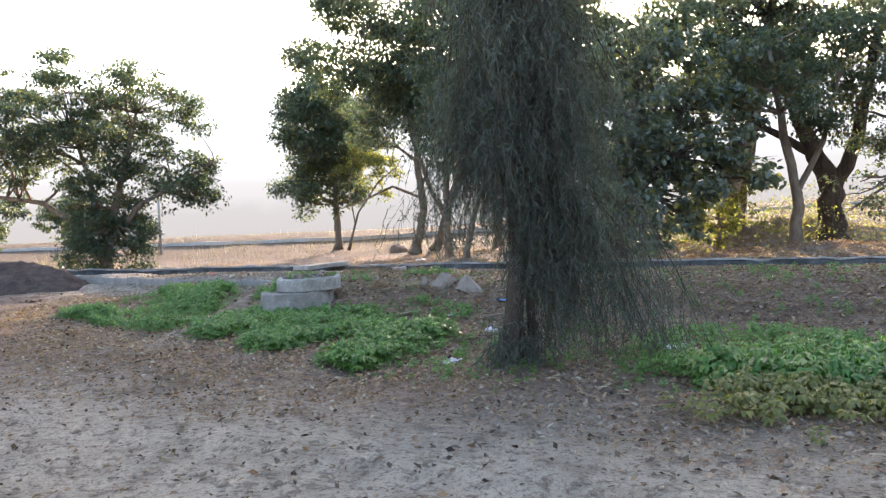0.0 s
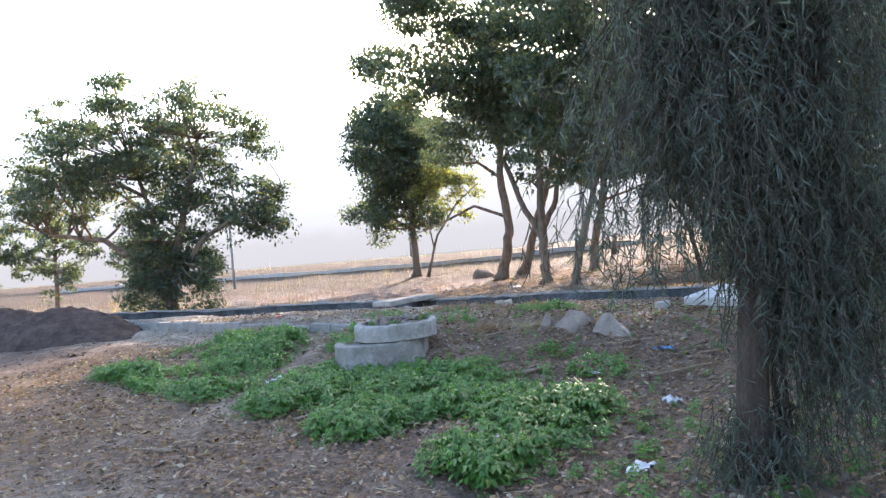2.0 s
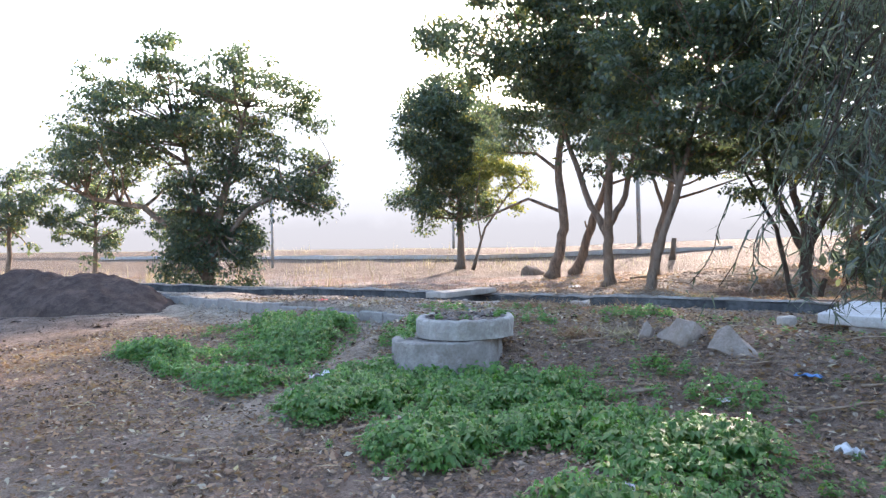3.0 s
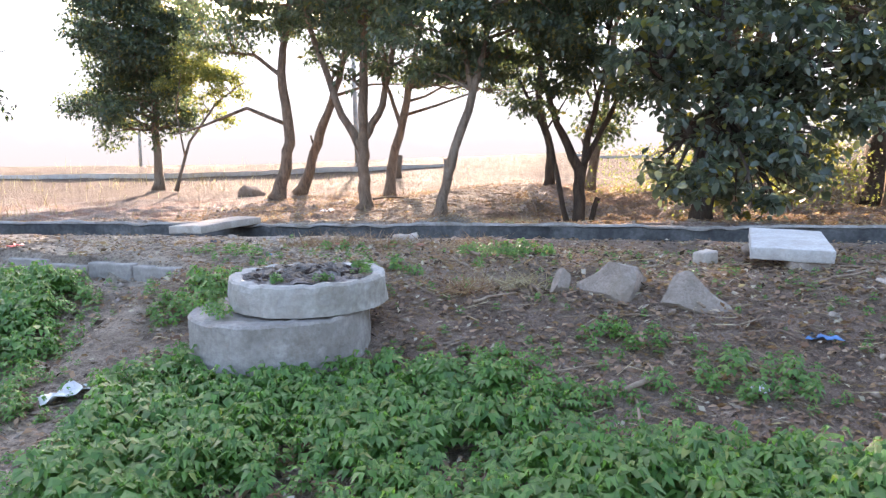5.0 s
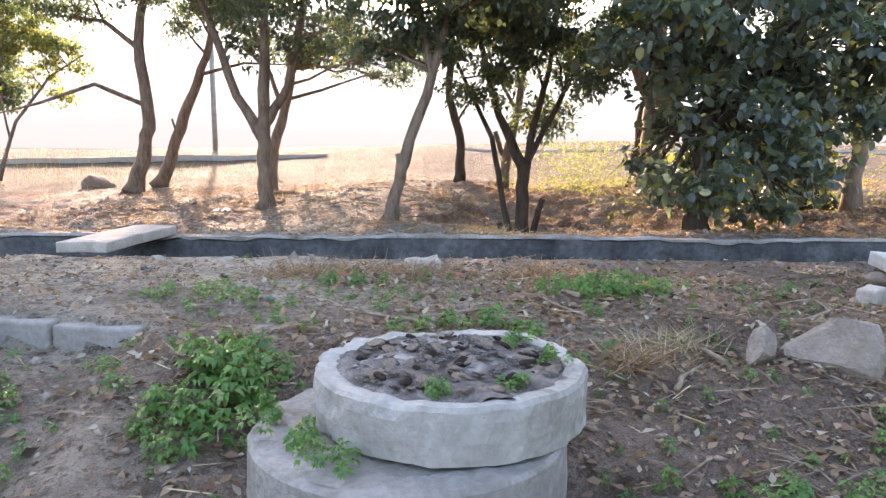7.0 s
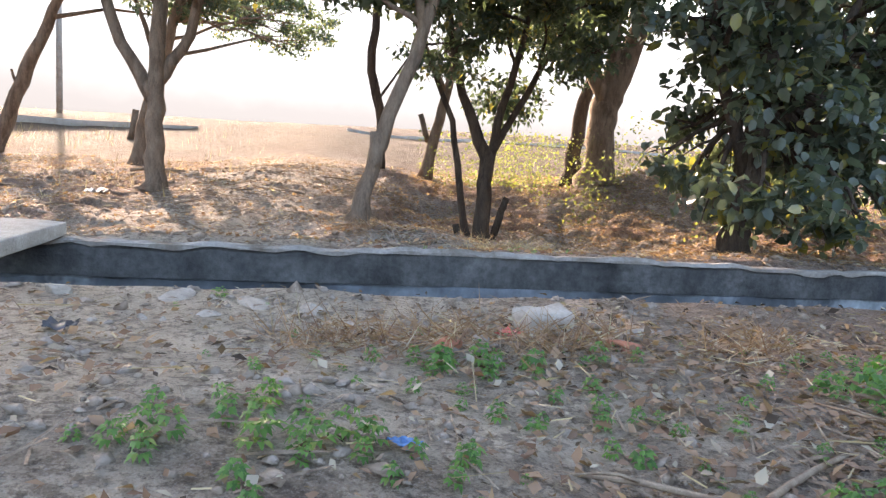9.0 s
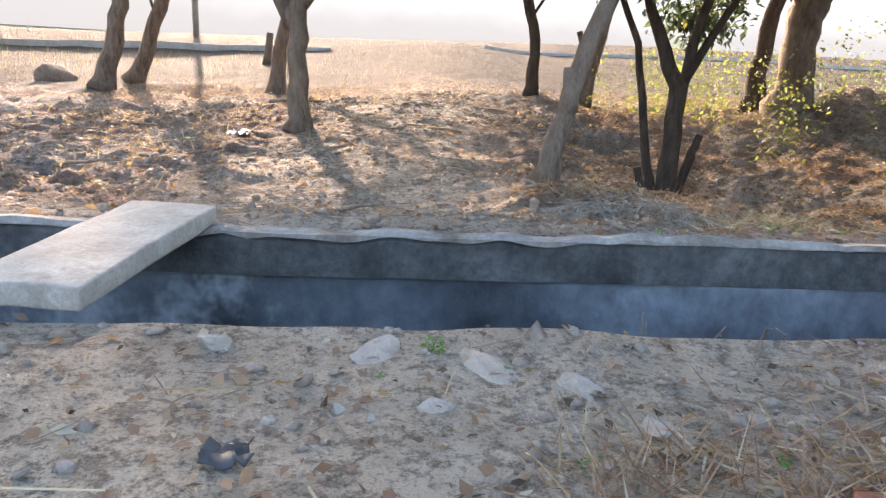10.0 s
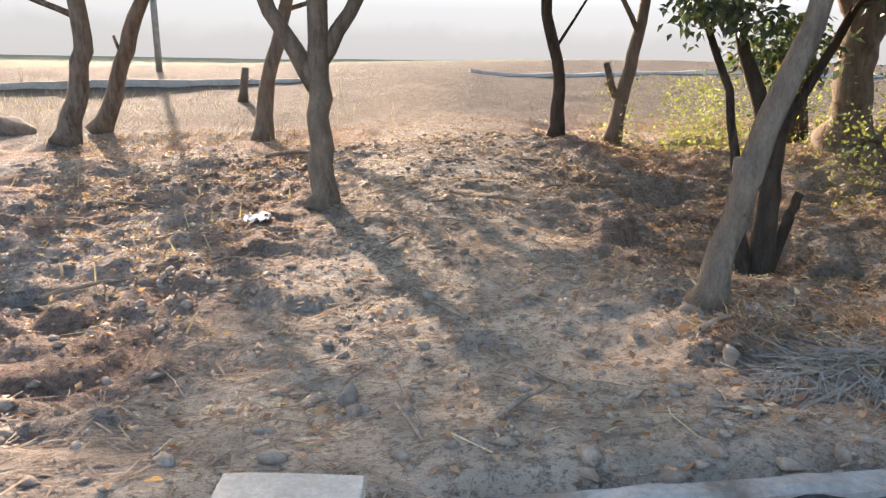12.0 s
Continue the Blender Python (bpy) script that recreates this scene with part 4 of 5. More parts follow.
for k, (a, z0, reach, drop) in enumerate(limbs):
    out = Vector((math.cos(a), math.sin(a) * 0.9, 0)) * reach
    way = [Vector((0.04, 0.05, z0)) + out * f + Vector((rnd.uniform(-0.06, 0.06), rnd.uniform(-0.06, 0.06), 0.75 * reach * 0.5 * math.sin(math.pi * min(f * 1.1, 1)) - drop * f ** 2.2)) for f in (0, 0.15, 0.32, 0.5, 0.68, 0.85, 1.0)]
    part("limb", tube(bmesh.new(), way, [0.016, 0.013, 0.010, 0.008, 0.006, 0.004, 0.002], 4, 0.1, k), DARK_BARK, weeper)
    for p, q in zip(way[1:], way[2:]):
        anchors += [p.lerp(q, f) for f in (0, 0.33, 0.66)]
anchors = [p for p in anchors if p.z < 1.9 or float(grain(p.x + 0.6 * p.y, p.z, 0.55) + 0.4 * grain(p.y, p.z, 0.3)) > -0.22]
rs = np.random.RandomState(33)
n_strand, n_bit = 8000, 18
pick = np.array([anchors[i] for i in rs.randint(0, len(anchors), n_strand)]) + rs.normal(size=(n_strand, 3)) * 0.07
length = np.minimum(0.22 + 0.65 * rs.rand(n_strand) ** 1.6, np.maximum(pick[:, 2] - np.where((pick[:, 0] < -0.1) & (pick[:, 2] > 1.0), 1.25, 0.08), 0.12))
drift = rs.normal(size=(n_strand, 2)) * 0.17 + pick[:, :2] * 0.10
f = np.linspace(0, 1, n_bit)[None, :]
sx = pick[:, 0:1] + drift[:, 0:1] * np.sqrt(f) + 0.02 * np.sin(9 * f + pick[:, 0:1] * 20)
sy = pick[:, 1:2] + drift[:, 1:2] * np.sqrt(f) + 0.02 * np.sin(8 * f + pick[:, 1:2] * 20)
sz = pick[:, 2:3] + 0.10 * np.sin(np.pi * np.minimum(f * 4, 1)) - length[:, None] * f ** 1.15
places = np.stack([sx, sy, sz], 2).reshape(-1, 3)
n = len(places)
rots = turns(rs.rand(n) * 6.283, 0.75 + rs.normal(size=n) * 0.35, rs.rand(n) * 6.28)
strew("foliage", [(0, 0.05, 0), (0, -0.05, 0), (1.0, 0, -0.15)], [(0, 1, 2)], places, rots, 0.055 + 0.07 * rs.rand(n), NEEDLE, weeper)
stalk = np.stack([sx, sy, sz], 2)[:, ::3, :]
verts = np.stack([stalk + (0.0022, 0, 0), stalk + (-0.0022, 0, 0)], 2)
rows = stalk.shape[1]
idx = np.arange(n_strand * rows * 2).reshape(n_strand, rows, 2)
quads = np.stack([idx[:, :-1, 0], idx[:, :-1, 1], idx[:, 1:, 1], idx[:, 1:, 0]], -1).reshape(-1, 4)
soup("fine_wood", verts.reshape(-1, 3), quads, DARK_BARK, weeper)

# posts and stumps
def post(x, y, h, r, lean, label):
    bm = tube(bmesh.new(), [(0, 0, -0.3), (0, 0, h * 0.5), (0, 0, h)], [r, r * 0.92, r * 0.8], 10, 0.03, 3)
    ob = part("utility_post", bm, CONCRETE)
    ob.matrix_world = pose(x, y, ground(x, y), 0, lean, 0)
    return tagged(ob, label, "post", "posts along the field")


post(2.21, 45.5, 7.0, 0.12, -1.0, "tall grey concrete post at the field edge")
post(-9.8, 58.0, 4.2, 0.10, 0.0, "thin grey post standing far out in the field")
post(-19.0, 47.0, 4.5, 0.09, 0.0, "thin grey post among distant trees")

def stump(x, y, h, r, seed):
    bm = tube(bmesh.new(), [(0, 0, -0.1), (0, 0, h * 0.3), (0.02, 0, h)], [r * 1.35, r, r * 0.93], 12, 0.2, seed)
    ob = part("tree_stump", bm, BARK)
    ob.matrix_world = pose(x, y, ground(x, y), 3, 4, 20)
    return tagged(ob, "cut grey tree stump among dead leaves", "stump", "stumps")


lump = part("earth_lump", boulder((0.95, 0.7, 0.75), 72, 0.2), CLOD)
lump.matrix_world = pose(-2.9, 36.6, ground(-2.9, 36.6) + 0.12, 0, 0, 20)
tagged(lump, "rounded lump of dry earth among dead leaves", "earth lump")
stump(3.0, 38.4, 0.95, 0.12, 2)

# ---- ground cover ----
def trail(u, s):
    """How far the worn footpath up the bank keeps plants away."""
    return np.exp(-(((u + 8.35 + 0.39 * (s - 9.9)) / 0.40) ** 2)) * step(7.4, 8.2, s)


def herb_density(u, s):
    front = 6.95 + 0.34 * np.clip(-3.6 - u, 0, 12)
    main = step(front - 0.15, front + 0.4, s) * (1 - step(10.2, 11.2, s + 0.08 * np.clip(u + 6.5, 0, 3))) * step(-11.6, -10.6, u) * (1 - step(-4.3, -3.3, u))
    left = step(9.3, 9.9, s) * (1 - step(11.9, 12.5, s)) * step(-12.5, -11.5, u) * (1 - step(-8.9, -8.5, u))
    right = step(6.3, 6.9, s - 0.25 * np.clip(1.5 - u, 0, 3)) * (1 - step(8.4, 10.4, s)) * step(-1.9, -0.9, u) * (1 - step(8, 11, u))
    wide = np.maximum(np.maximum(main, left), 0.8 * right)
    under = 0.20 * step(6.6, 7.4, s) * (1 - step(9.6, 10.6, s)) * step(-4.2, -3.4, u) * (1 - step(0.5, 2.0, u)) * step(-0.5, 0.1, grain(u, s, 0.5))
    sparse = 0.09 * step(9.5, 10.5, s) * (1 - step(13.2, 14.2, s)) * step(-9, -8, u) * (1 - step(0, 2, u))
    edge = 0.27 * mound(u, s, -7.5, 13.42, 0.6, 0.12) + 0.10 * mound(u, s, -6.2, 16.75, 0.55, 0.3) + 0.5 * mound(u, s, -5.9, 13.0, 0.5, 0.3) + 0.06 * mound(u, s, -8.8, 14.75, 0.4, 0.15) + 0.35 * mound(u, s, -6.9, 12.1, 0.5, 0.25) + 0.4 * mound(u, s, -5.0, 10.9, 0.4, 0.3) + 0.6 * mound(u, s, -8.2, 11.3, 0.40, 0.55) + 0.35 * mound(u, s, -8.5, 12.7, 0.4, 0.25)
    d = np.maximum(wide * (0.55 + 0.8 * grain(u, s, 0.8)), np.maximum(np.maximum(sparse, under), edge))
    ring = ((u + 7.2) ** 2 + (s - 10.80) ** 2) < 0.68 ** 2
    slabs = (np.abs(u + 3.42) < 0.5) & (np.abs(s - 13.05) < 0.75)
    return np.where(ring | slabs, 0, d * (1 - 0.85 * trail(u, s)))


def scattered(count, box, density, seed):
    rs = np.random.RandomState(seed)
    u, s = rs.uniform(box[0], box[1], count), rs.uniform(box[2], box[3], count)
    keep = rs.rand(count) < density(u, s)
    keep &= ~((s > DRAIN_NEAR - 0.02) & (s < DRAIN_FAR + 0.05))
    u, s = u[keep], s[keep]
    z = ground_us(u, s)
    return u, s, z, rs


def in_plan(ob, label, category, kind="stuff"):
    ob.matrix_world = PLAN
    return tagged(ob, label, category, kind=kind)


def herb_shape(seed):
    """A little plant: whorls of narrow drooping leaflets round a stem."""
    rnd = random.Random(seed)
    verts, faces = [], []
    for tier, (z, reach, leaves) in enumerate(((0.45, 0.42, 4), (0.8, 0.36, 4), (1.0, 0.22, 2))):
        for k in range(leaves):
            a = 2 * math.pi * (k + 0.37 * tier) / leaves + rnd.uniform(-0.3, 0.3)
            for d in (-0.55, 0.0, 0.55):
                b = a + d
                r = reach * (1.0 if d == 0 else 0.8) * rnd.uniform(0.85, 1.15)
                c, q = math.cos(b), math.sin(b)
                w = 0.085 * reach / 0.4
                i = len(verts)
                ox, oy = math.cos(a) * reach * 0.30, math.sin(a) * reach * 0.30
                verts += [(ox, oy, z), (ox + c * r * 0.5 - q * w, oy + q * r * 0.5 + c * w, z + 0.05), (ox + c * r, oy + q * r, z - 0.12), (ox + c * r * 0.5 + q * w, oy + q * r * 0.5 - c * w, z + 0.05)]
                faces += [(i, i + 1, i + 2, i + 3)]
    return verts, faces


for seed in (1, 2, 3):
    u, s, z, rs = scattered(22600, (-13, 11, 5.5, 17.5), herb_density, 200 + seed)
    n = len(u)
    size = (0.10 + 0.12 * rs.rand(n)) * (0.28 + 0.92 * np.clip(herb_density(u, s) * 1.6, 0, 1)) * (1 + 0.4 * step(-1.5, 0.0, u))
    shape, faces = herb_shape(seed)
    ob = strew("herbs", shape, faces, np.stack([u, s, z - 0.02], 1), turns(rs.rand(n) * 6.283, rs.normal(size=n) * 0.2, rs.normal(size=n) * 0.2), np.stack([size * 1.05, size * 1.05, size], 1), HERB)
    in_plan(ob, "low bright-green herbs covering the bank", "herbs")

for k, (dx, dy, dz, w) in enumerate(((0.38, 0.10, 0.80, 0.05), (0.33, -0.18, 0.80, 0.05), (0.05, -0.36, 0.79, 0.05), (-0.22, -0.33, 0.79, 0.03), (-0.58, -0.28, 0.58, 0.08), (-0.62, -0.05, 0.58, 0.08), (-0.66, 0.2, 0.58, 0.08))):
    rs = np.random.RandomState(300 + k)
    n = 9
    shape, faces = herb_shape(20 + k)
    spots = np.stack([MX + dx + rs.normal(size=n) * w * 0.6, MY + dy + rs.normal(size=n) * w * 0.6, np.full(n, dz - 0.01)], 1)
    ob = strew("weed_tuft", shape, faces, spots, turns(rs.rand(n) * 6.283, rs.normal(size=n) * 0.3, rs.normal(size=n) * 0.3), (0.03 if dz > 0.7 else 0.05) + 0.045 * rs.rand(n), HERB)
    tagged(ob, "small green weeds rooted on the manhole", "weeds", kind="stuff")
# weeds whose yellow-green leaf colour stands in for a patch of sun
u, s, z, rs = scattered(2600, (-2.0, 3.0, 5.0, 8.0), lambda u, s: 0.8 * mound(u, s, 0.4, 7.0, 0.6, 0.5) + 0.4 * mound(u, s, -0.35, 6.2, 0.3, 0.2), 210)
n = len(u)
shape, faces = herb_shape(9)
ob = strew("sun_tinted_herbs", shape, faces, np.stack([u, s, z - 0.02], 1), turns(rs.rand(n) * 6.283, rs.normal(size=n) * 0.25, rs.normal(size=n) * 0.25), 0.16 + 0.12 * rs.rand(n), LEAF_YELLOW)
in_plan(ob, "weeds at the track edge with a sun patch put into their yellow-green colour", "weeds")

# undergrowth round the big trees
u, s, z, rs = scattered(85000, (-5, 8, 19, 33), lambda u, s: (0.75 * mound(u, s, -1.6, 27.6, 3.2, 1.6) + 0.6 * mound(u, s, 2.5, 24, 3, 2.5) + 0.6 * mound(u, s, -2.5, 23.5, 1.6, 1.5) + 0.7 * mound(u, s, -3.3, 27.0, 1.0, 1.6)) * step(-0.3, 0.2, grain(u, s, 0.8)), 211)
n = len(u)
lift = rs.rand(n) ** 1.5 * 1.3
ob = strew("undergrowth", BROAD_SHAPE, BROAD_FACES, np.stack([u, s, z + lift], 1), turns(rs.rand(n) * 6.28, 0.3 + rs.normal(size=n) * 0.5, rs.normal(size=n) * 0.5), 0.04 + 0.045 * rs.rand(n), LEAF_YELLOW)
in_plan(ob, "yellow-green undergrowth under the trees", "undergrowth")


def litter_density(u, s):
    near = step(4.6, 7.2, s + 0.8 * grain(u, s, 1.3)) * (1 - step(13.6, 15.0, s)) * (1 - 0.75 * step(-7.0, -8.5, u) * step(11.8, 12.6, s))
    path = -9.9 + 0.158 * (s - 14.1)
    far = step(16.3, 16.8, s) * (0.13 + 0.78 * step(path + 1.0, path + 3.2, u) + 0.35 * step(path - 1.5, path - 3.0, u))
    return np.clip(near * (0.75 + 0.5 * grain(u, s, 0.7)) + far * (0.8 + 0.6 * grain(u, s, 1.1)), 0, 1) * (1 - 0.7 * trail(u, s)) + 0.03


for k, (count, box) in enumerate(((172000, (-14, 6, 2.5, 15)), (210000, (-15, 9, 16.3, 32)))):
    u, s, z, rs = scattered(count, box, litter_density, 220 + k)
    n = len(u)
    ob = strew("dead_leaves", LEAF_SHAPE, LEAF_FACES, np.stack([u, s, z + 0.012 + 0.015 * rs.rand(n)], 1), turns(rs.rand(n) * 6.283, rs.normal(size=n) * 0.35, rs.normal(size=n) * 0.45), 0.022 + (0.055 + 0.01 * k) * rs.rand(n) ** 1.5, (DRY_LEAF, RED_LEAF)[k])
    in_plan(ob, ("dry brown leaves scattered over bare earth", "russet dead leaves carpeting the grove floor")[k], "dead leaves")
for k, (count, box) in enumerate(((9000, (-14, 8, 5, 15)), (20000, (-15, 8, 16.3, 30)))):
    u, s, z, rs = scattered(count, box, litter_density, 230 + k)
    n = len(u)
    size = np.stack([0.05 + 0.26 * rs.rand(n) ** 2.5, 0.0025 + 0.004 * rs.rand(n), np.ones(n)], 1)
    ob = strew("straw", [(-0.5, -0.5, 0), (0.5, -0.5, 0.008), (0.5, 0.5, 0.008), (-0.5, 0.5, 0)], [(0, 1, 2, 3)], np.stack([u, s, z + 0.02 + 0.02 * rs.rand(n)], 1), turns(rs.rand(n) * 6.283, rs.normal(size=n) * 0.12, rs.normal(size=n) * 0.6), size, STRAW)
    in_plan(ob, "dry straw and stalks strewn over the earth", "straw")
u, s, z, rs = scattered(13000, (-14, -1, 16.4, 29), lambda u, s: 0.25 + 0.75 * (grain(u, s, 0.7) > 0.15), 250)
n = len(u)
size = np.stack([0.05 + 0.32 * rs.rand(n) ** 2, 0.005 + 0.008 * rs.rand(n), 0.005 + 0.008 * rs.rand(n)], 1)
ob = strew("twigs", [(-0.5, -0.5, 0), (-0.5, 0.5, 0), (0.5, 0.3, 0.6), (0.5, -0.3, 0.6), (0, 0.1, 1.2)], [(0, 1, 4), (1, 2, 4), (2, 3, 4), (3, 0, 4)], np.stack([u, s, z + 0.012], 1), turns(rs.rand(n) * 6.283, rs.normal(size=n) * 0.12, np.zeros(n)), size, TWIG)
in_plan(ob, "broken dry twigs strewn under the grove", "twigs")
PEBBLE = [(1, 0, 0), (0, 1, 0), (-1, 0, 0), (0, -1, 0), (0.1, 0.1, 0.7), (0, 0, -0.6)]
PEBBLE_FACES = [(0, 1, 4), (1, 2, 4), (2, 3, 4), (3, 0, 4), (1, 0, 5), (2, 1, 5), (3, 2, 5), (0, 3, 5)]
for k, (count, box, material, most) in enumerate(((7000, (-14, 9, 0, 15), STONE, 0.03), (2500, (-12, -6, 11.5, 15), STONE, 0.045), (20000, (-14, 4, 16.3, 28), CLOD, 0.06), (16000, (-14, 8, 0, 15), CLOD, 0.045))):
    u, s, z, rs = scattered(count, box, lambda u, s: 0.35 + 0.5 * (grain(u, s, 0.9) > 0.1), 240 + k)
    n = len(u)
    size = 0.006 + most * rs.rand(n)[:, None] ** 3 * (0.6 + 0.8 * rs.rand(n, 3))
    size = size * (1, 1, 0.75)
    ob = strew("gravel", PEBBLE, PEBBLE_FACES, np.stack([u, s, z + 0.003], 1), turns(rs.rand(n) * 6.283, rs.normal(size=n) * 0.3, rs.normal(size=n) * 0.3), size, material)
    in_plan(ob, "loose pebbles and clods on the ground", "gravel")


u, s, z, rs = scattered(62000, (-16, 8, 0.5, 15), lambda u, s: np.clip(0.10 + 0.5 * step(2.5, 7.0, s), 0, 1) * (0.35 + 0.65 * step(-0.1, 0.4, grain(u, s, 0.8))) * (1 - 0.7 * step(11.8, 12.8, s) * step(-6.5, -8.0, u)), 226)
n = len(u)
ob = strew("leaf_litter", LEAF_SHAPE, LEAF_FACES, np.stack([u, s, z + 0.014 + 0.012 * rs.rand(n)], 1), turns(rs.rand(n) * 6.283, rs.normal(size=n) * 0.4, rs.normal(size=n) * 0.5), 0.025 + 0.06 * rs.rand(n) ** 1.5, DARK_LEAF)
in_plan(ob, "dark weathered leaf bits on the dusty track", "leaf litter")
u, s, z, rs = scattered(9000, (-12, 1, 9.5, 14.9), lambda u, s: 0.12 + 0.7 * step(-8.6, -6.5, u + 0.5 * (14.5 - s)) * step(0.0, 0.4, grain(u, s, 0.7)), 251)
n = len(u)
size = np.stack([0.04 + 0.26 * rs.rand(n) ** 2, 0.004 + 0.007 * rs.rand(n), 0.004 + 0.007 * rs.rand(n)], 1)
ob = strew("bank_twigs", [(-0.5, -0.5, 0), (-0.5, 0.5, 0), (0.5, 0.3, 0.6), (0.5, -0.3, 0.6), (0, 0.1, 1.2)], [(0, 1, 4), (1, 2, 4), (2, 3, 4), (3, 0, 4)], np.stack([u, s, z + 0.014], 1), turns(rs.rand(n) * 6.283, rs.normal(size=n) * 0.15, np.zeros(n)), size, TWIG)
in_plan(ob, "broken brown twigs littering the bank", "twigs")

# crumbled earth turned up beside the path
rnd = random.Random(12)
bm = bmesh.new()
bmesh.ops.create_icosphere(bm, subdivisions=1, radius=1.0)
CRUMB = [v.co * rnd.uniform(0.72, 1.2) for v in bm.verts]
CRUMB_FACES = [[v.index for v in f.verts] for f in bm.faces]
bm.free()
u, s, z, rs = scattered(9000, (-15, 0, 16.5, 29), lambda u, s: 0.10 + 0.75 * step(0.0, 0.35, grain(u, s, 0.9)) * step(0.9, 1.8, np.abs(u + 9.9 - 0.158 * (s - 14.1))), 244)
n = len(u)
size = (0.012 + 0.05 * rs.rand(n)[:, None] ** 2.2) * (0.7 + 0.6 * rs.rand(n, 3)) * (1, 1, 0.55)
ob = strew("clods", CRUMB, CRUMB_FACES, np.stack([u, s, z + 0.004], 1), turns(rs.rand(n) * 6.283, rs.normal(size=n) * 0.4, rs.normal(size=n) * 0.4), size, CLOD)
in_plan(ob, "crumbled clods of dry earth under the grove", "clods")


# tall dry grass along the field edge
u, s, z, rs = scattered(26000, (-48, -8, 15, 44), lambda u, s: np.clip(0.9 * mound(u, s, -32, 22, 9, 5) + 0.25 * mound(u, s, -20, 38, 12, 3) + 0.06, 0, 1) * step(17.5, 19, s) * (grain(u, s, 2.2) > -0.1), 260)
n = len(u)
size = np.stack([np.ones(n), np.ones(n), 0.25 + 0.75 * rs.rand(n) * step(-18, -26, u)], 1)
ob = strew("dry_grass", [(-0.012, 0, 0), (0.012, 0, 0), (0.06, 0.02, 1.0)], [(0, 1, 2)], np.stack([u, s, z - 0.02], 1), turns(rs.rand(n) * 6.283, rs.normal(size=n) * 0.2, rs.normal(size=n) * 0.2), size, STRAW)
in_plan(ob, "tall dry straw-coloured grass along the field", "grass")


# fallen branches
def stick(u, s, length, r, yaw, seed, lift=0.0):
    x, y = xy(u, s)
    bm = bmesh.new()
    a = curved((-length / 2, 0, 0), (length / 2, 0, 0), 0.10 * length, 5, seed)
    tube(bm, a, [r, r * 0.95, r * 0.85, r * 0.75, r * 0.6, r * 0.35], 6, 0.2, seed)
    if seed % 2:
        tube(bm, curved(a[3], a[3] + Vector((length * 0.2, length * 0.2, 0.05)), 0.03, 3, seed), [r * 0.5, r * 0.4, r * 0.3, r * 0.15], 5, 0.1, seed)
    ob = part("fallen_branch", bm, TWIG)
    ob.matrix_world = pose(x, y, ground(x, y) + r * 1.2 + lift, 0, 0, yaw)
    return tagged(ob, "dry fallen stick lying on the earth", "branch", "fallen sticks")


rnd = random.Random(77)
for k in range(112):
    u, s = (rnd.uniform(-13, -5), rnd.uniform(16.9, 25)) if k < 66 else (rnd.uniform(-7.5, -2), rnd.uniform(9.8, 13.6)) if k < 94 else (rnd.uniform(-10, 0), rnd.uniform(6.5, 14))
    stick(u, s, rnd.uniform(0.25, 0.8), rnd.uniform(0.006, 0.02), rnd.uniform(0, 180), 900 + k)
stick(-12.1, 18.0, 0.75, 0.022, 60, 951)
stick(-10.3, 27.5, 1.4, 0.04, -10, 950)

# bare dead sprig in the drain and by its wall
for k, (u, s, h) in enumerate(((-7.6, 15.5, 0.95), (-7.2, 15.2, 0.5))):
    x, y = xy(u, s)
    bm = bmesh.new()
    for q in range(5):
        tip = (rnd.uniform(-0.35, 0.45), rnd.uniform(-0.1, 0.3), h * rnd.uniform(0.6, 1.1))
        tube(bm, curved((0, 0, 0), tip, 0.2, 5, 960 + 7 * k + q), [0.016, 0.013, 0.011, 0.009, 0.006, 0.003], 5, 0.1, q)
    ob = part("dead_branch", bm, TWIG)
    ob.matrix_world = pose(x, y, -0.56 if k == 0 else 0.0, 0, 0, 30)
    tagged(ob, "bare grey dead branch standing in the drain", "branch")

# heap of dry fronds under the leaning tree
hx, hy = xy(-7.1, 17.22)
rs = np.random.RandomState(5)
n = 1500
r = np.sqrt(rs.rand(n))
a = rs.rand(n) * 6.283
px, py = 0.8 * r * np.cos(a), 0.55 * r * np.sin(a)
pz = 0.26 * (1 - r ** 2) * rs.rand(n) ** 0.5
fronds = strew("dry_fronds", [(0, -0.5, 0), (1, -0.2, -0.1), (1, 0.2, -0.1), (0, 0.5, 0)], [(0, 1, 2, 3)], np.stack([px, py, pz], 1), turns(a + rs.normal(size=n) * 1.3, 0.12 + rs.normal(size=n) * 0.16, rs.normal(size=n) * 0.4), np.stack([0.12 + 0.26 * rs.rand(n), np.full(n, 0.008), np.ones(n) * 0.3], 1), GREY_FROND)
fronds.matrix_world = pose(hx, hy, ground(hx, hy), 0, 0, -20)
tagged(fronds, "heap of dry grey palm fronds under the leaning tree", "dry fronds", kind="stuff")


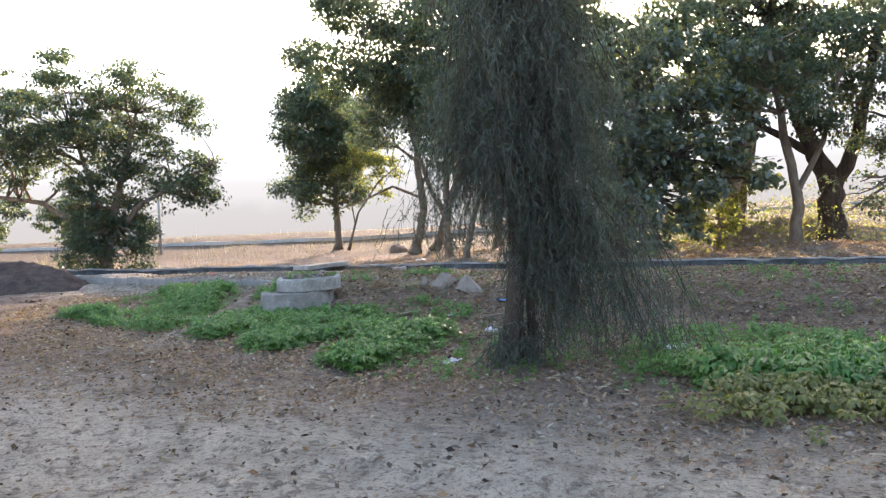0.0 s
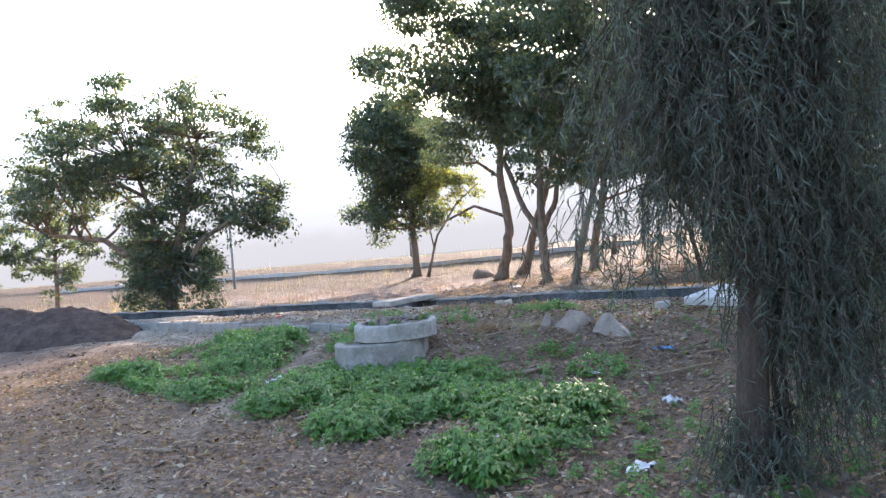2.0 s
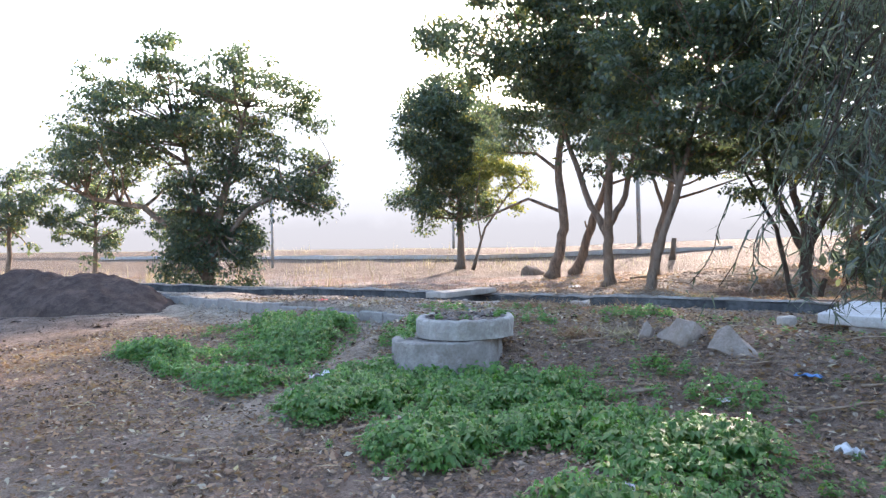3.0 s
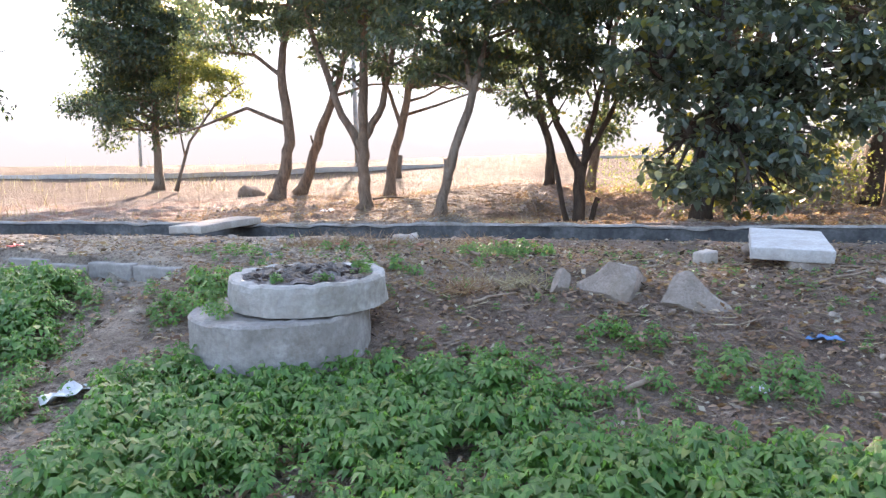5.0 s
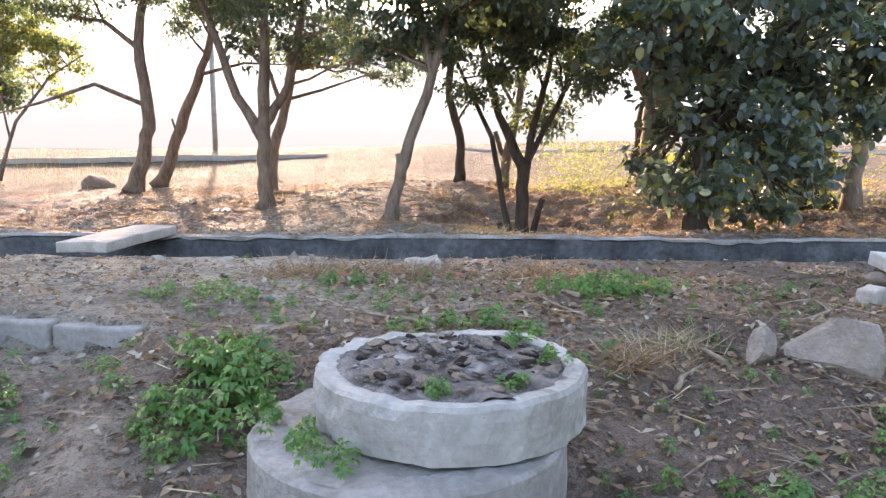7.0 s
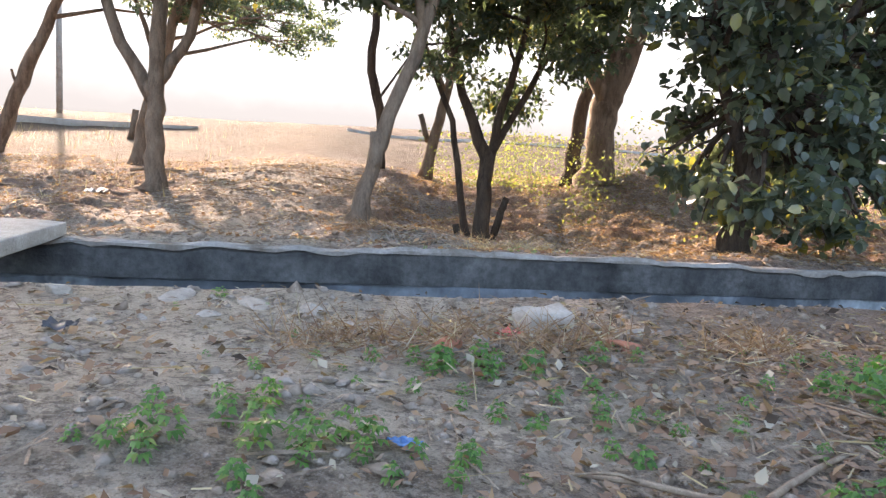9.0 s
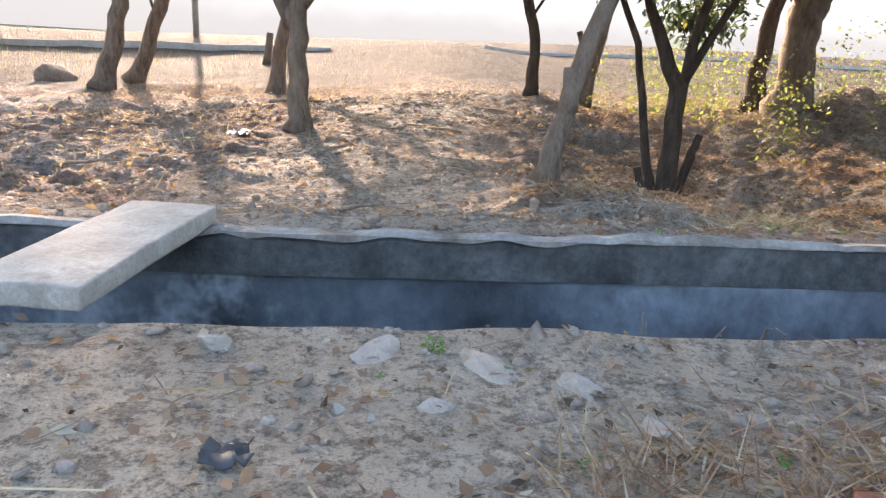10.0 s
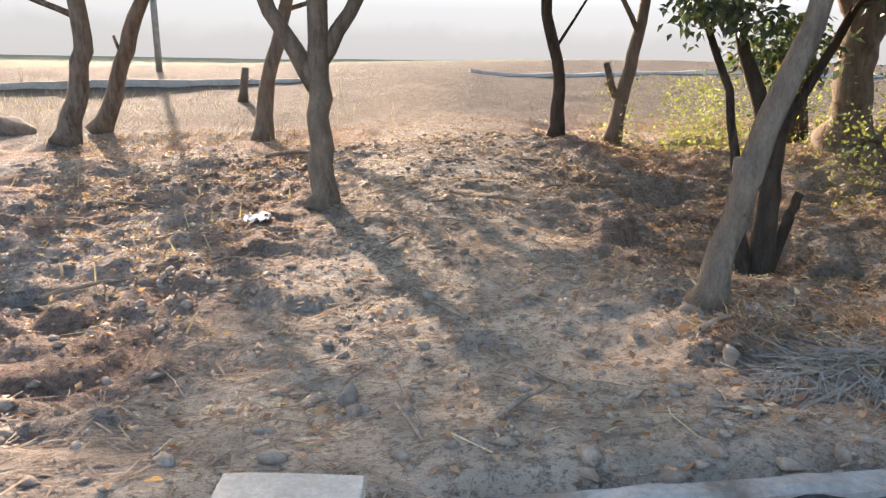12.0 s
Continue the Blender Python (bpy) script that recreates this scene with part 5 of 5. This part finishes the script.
# dry tuft over the hollow in the bank
for k, (u, s, w, m) in enumerate(((-5.75, 12.1, 0.32, STRAW), (-6.15, 11.6, 0.22, DRY_LEAF), (-8.2, 13.85, 0.3, DRY_LEAF), (-7.75, 13.75, 0.35, DRY_LEAF), (-7.2, 13.7, 0.35, DRY_LEAF), (-6.3, 13.6, 0.35, DRY_LEAF), (-7.5, 18.0, 0.4, DRY_LEAF), (-6.5, 18.2, 0.5, RED_LEAF), (-6.2, 17.1, 0.5, STRAW))):
    rs = np.random.RandomState(400 + k)
    n = 240
    tx, ty = xy(u, s)
    px, py = rs.normal(size=n) * w * 0.55, rs.normal(size=n) * w * 0.35
    size = np.stack([np.ones(n) * 0.7, np.ones(n) * 0.7, 0.08 + 0.16 * rs.rand(n)], 1)
    tuft = strew("dry_tuft", [(-0.006, 0, 0), (0.006, 0, 0), (0.12, 0.05, 1.0)], [(0, 1, 2)], np.stack([px, py, 0.015 + 0.05 * rs.rand(n)], 1), turns(rs.rand(n) * 6.283, rs.normal(size=n) * 1.1, 1.25 + rs.normal(size=n) * 0.35), size, m)
    tuft.matrix_world = pose(tx, ty, ground(tx, ty))
    tagged(tuft, "tangle of dry brown grass on the bank", "dry grass", kind="stuff")

# ---- litter ----
def scrap(u, s, size, material, label, seed, category="litter"):
    bm = bmesh.new()
    bmesh.ops.create_grid(bm, x_segments=7, y_segments=6, size=0.5)
    for v in bm.verts:
        q = v.co * 3 + Vector((seed * 2.7, seed, 0))
        v.co = Vector((v.co.x * size[0], v.co.y * size[1], 0)) + Vector((noise.noise(q) * size[0] * 0.25, noise.noise(q + Vector((9, 0, 0))) * size[1] * 0.25, abs(noise.noise(q * 1.6)) * size[2]))
    bmesh.ops.solidify(bm, geom=bm.faces[:], thickness=0.003)
    ob = part("scrap", bm, material)
    x, y = xy(u, s)
    ob.matrix_world = pose(x, y, ground(x, y) + 0.015, 0, 0, seed * 47)
    return tagged(ob, label, category, "litter")


for k, (u, s, size, material, label) in enumerate((
        (-8.32, 9.89, (0.30, 0.16, 0.12), PAPER, "crumpled white plastic bag on the footpath"),
        (-7.66, 9.22, (0.12, 0.10, 0.08), PAPER, "small white scrap of plastic among herbs"),
        (-9.35, 9.5, (0.14, 0.11, 0.08), PAPER, "small pale scrap of paper among herbs"),
        (-3.31, 9.44, (0.14, 0.12, 0.12), PAPER, "crumpled white paper on dead leaves"),
        (-3.15, 7.82, (0.20, 0.12, 0.06), PAPER, "flat white wrapper on dead leaves"),
        (-4.37, 8.08, (0.13, 0.13, 0.13), PAPER, "crumpled white paper at the herb edge"),
        (-2.6, 8.4, (0.22, 0.10, 0.05), PAPER, "torn pale wrapper on the bank"),
        (-0.9, 8.7, (0.30, 0.18, 0.10), PAPER, "pale crumpled sack under the trees"),
        (-10.69, 22.14, (0.34, 0.24, 0.16), PAPER, "crumpled white paper below the forked tree"),
        (-8.15, 12.6, (0.08, 0.06, 0.03), BLUE, "scrap of blue plastic on the dust"),
        (-3.75, 11.0, (0.18, 0.10, 0.05), BLUE, "scrap of dark blue plastic on the bank"),
        (-7.35, 14.0, (0.14, 0.08, 0.04), RED, "scrap of red wrapper by the drain"),
        (-10.9, 12.7, (0.16, 0.08, 0.05), RED, "red plastic wrapper on the raised yard"),
        (-6.0, 18.6, (0.16, 0.09, 0.05), RED, "scrap of red plastic among dead leaves"),
        (-9.32, 13.95, (0.12, 0.10, 0.06), BLACK, "lump of black rubber on the dust"),
        (-4.3, 10.3, (0.12, 0.09, 0.05), PAPER, "small white scrap on the bank"))):
    scrap(u, s, size, material, label, k + 1)
for k, (u, s) in enumerate(((-7.75, 13.68), (-6.9, 13.7))):
    ob = part("brick", rough_box((0.15, 0.09, 0.06), 2, 0.012, 30 + k, 0.01), BRICK)
    x, y = xy(u, s)
    ob.matrix_world = pose(x, y, ground(x, y) + 0.005, 5, 3, 30 + 60 * k)
    tagged(ob, "broken red brick half buried in the dirt", "brick", "bricks")
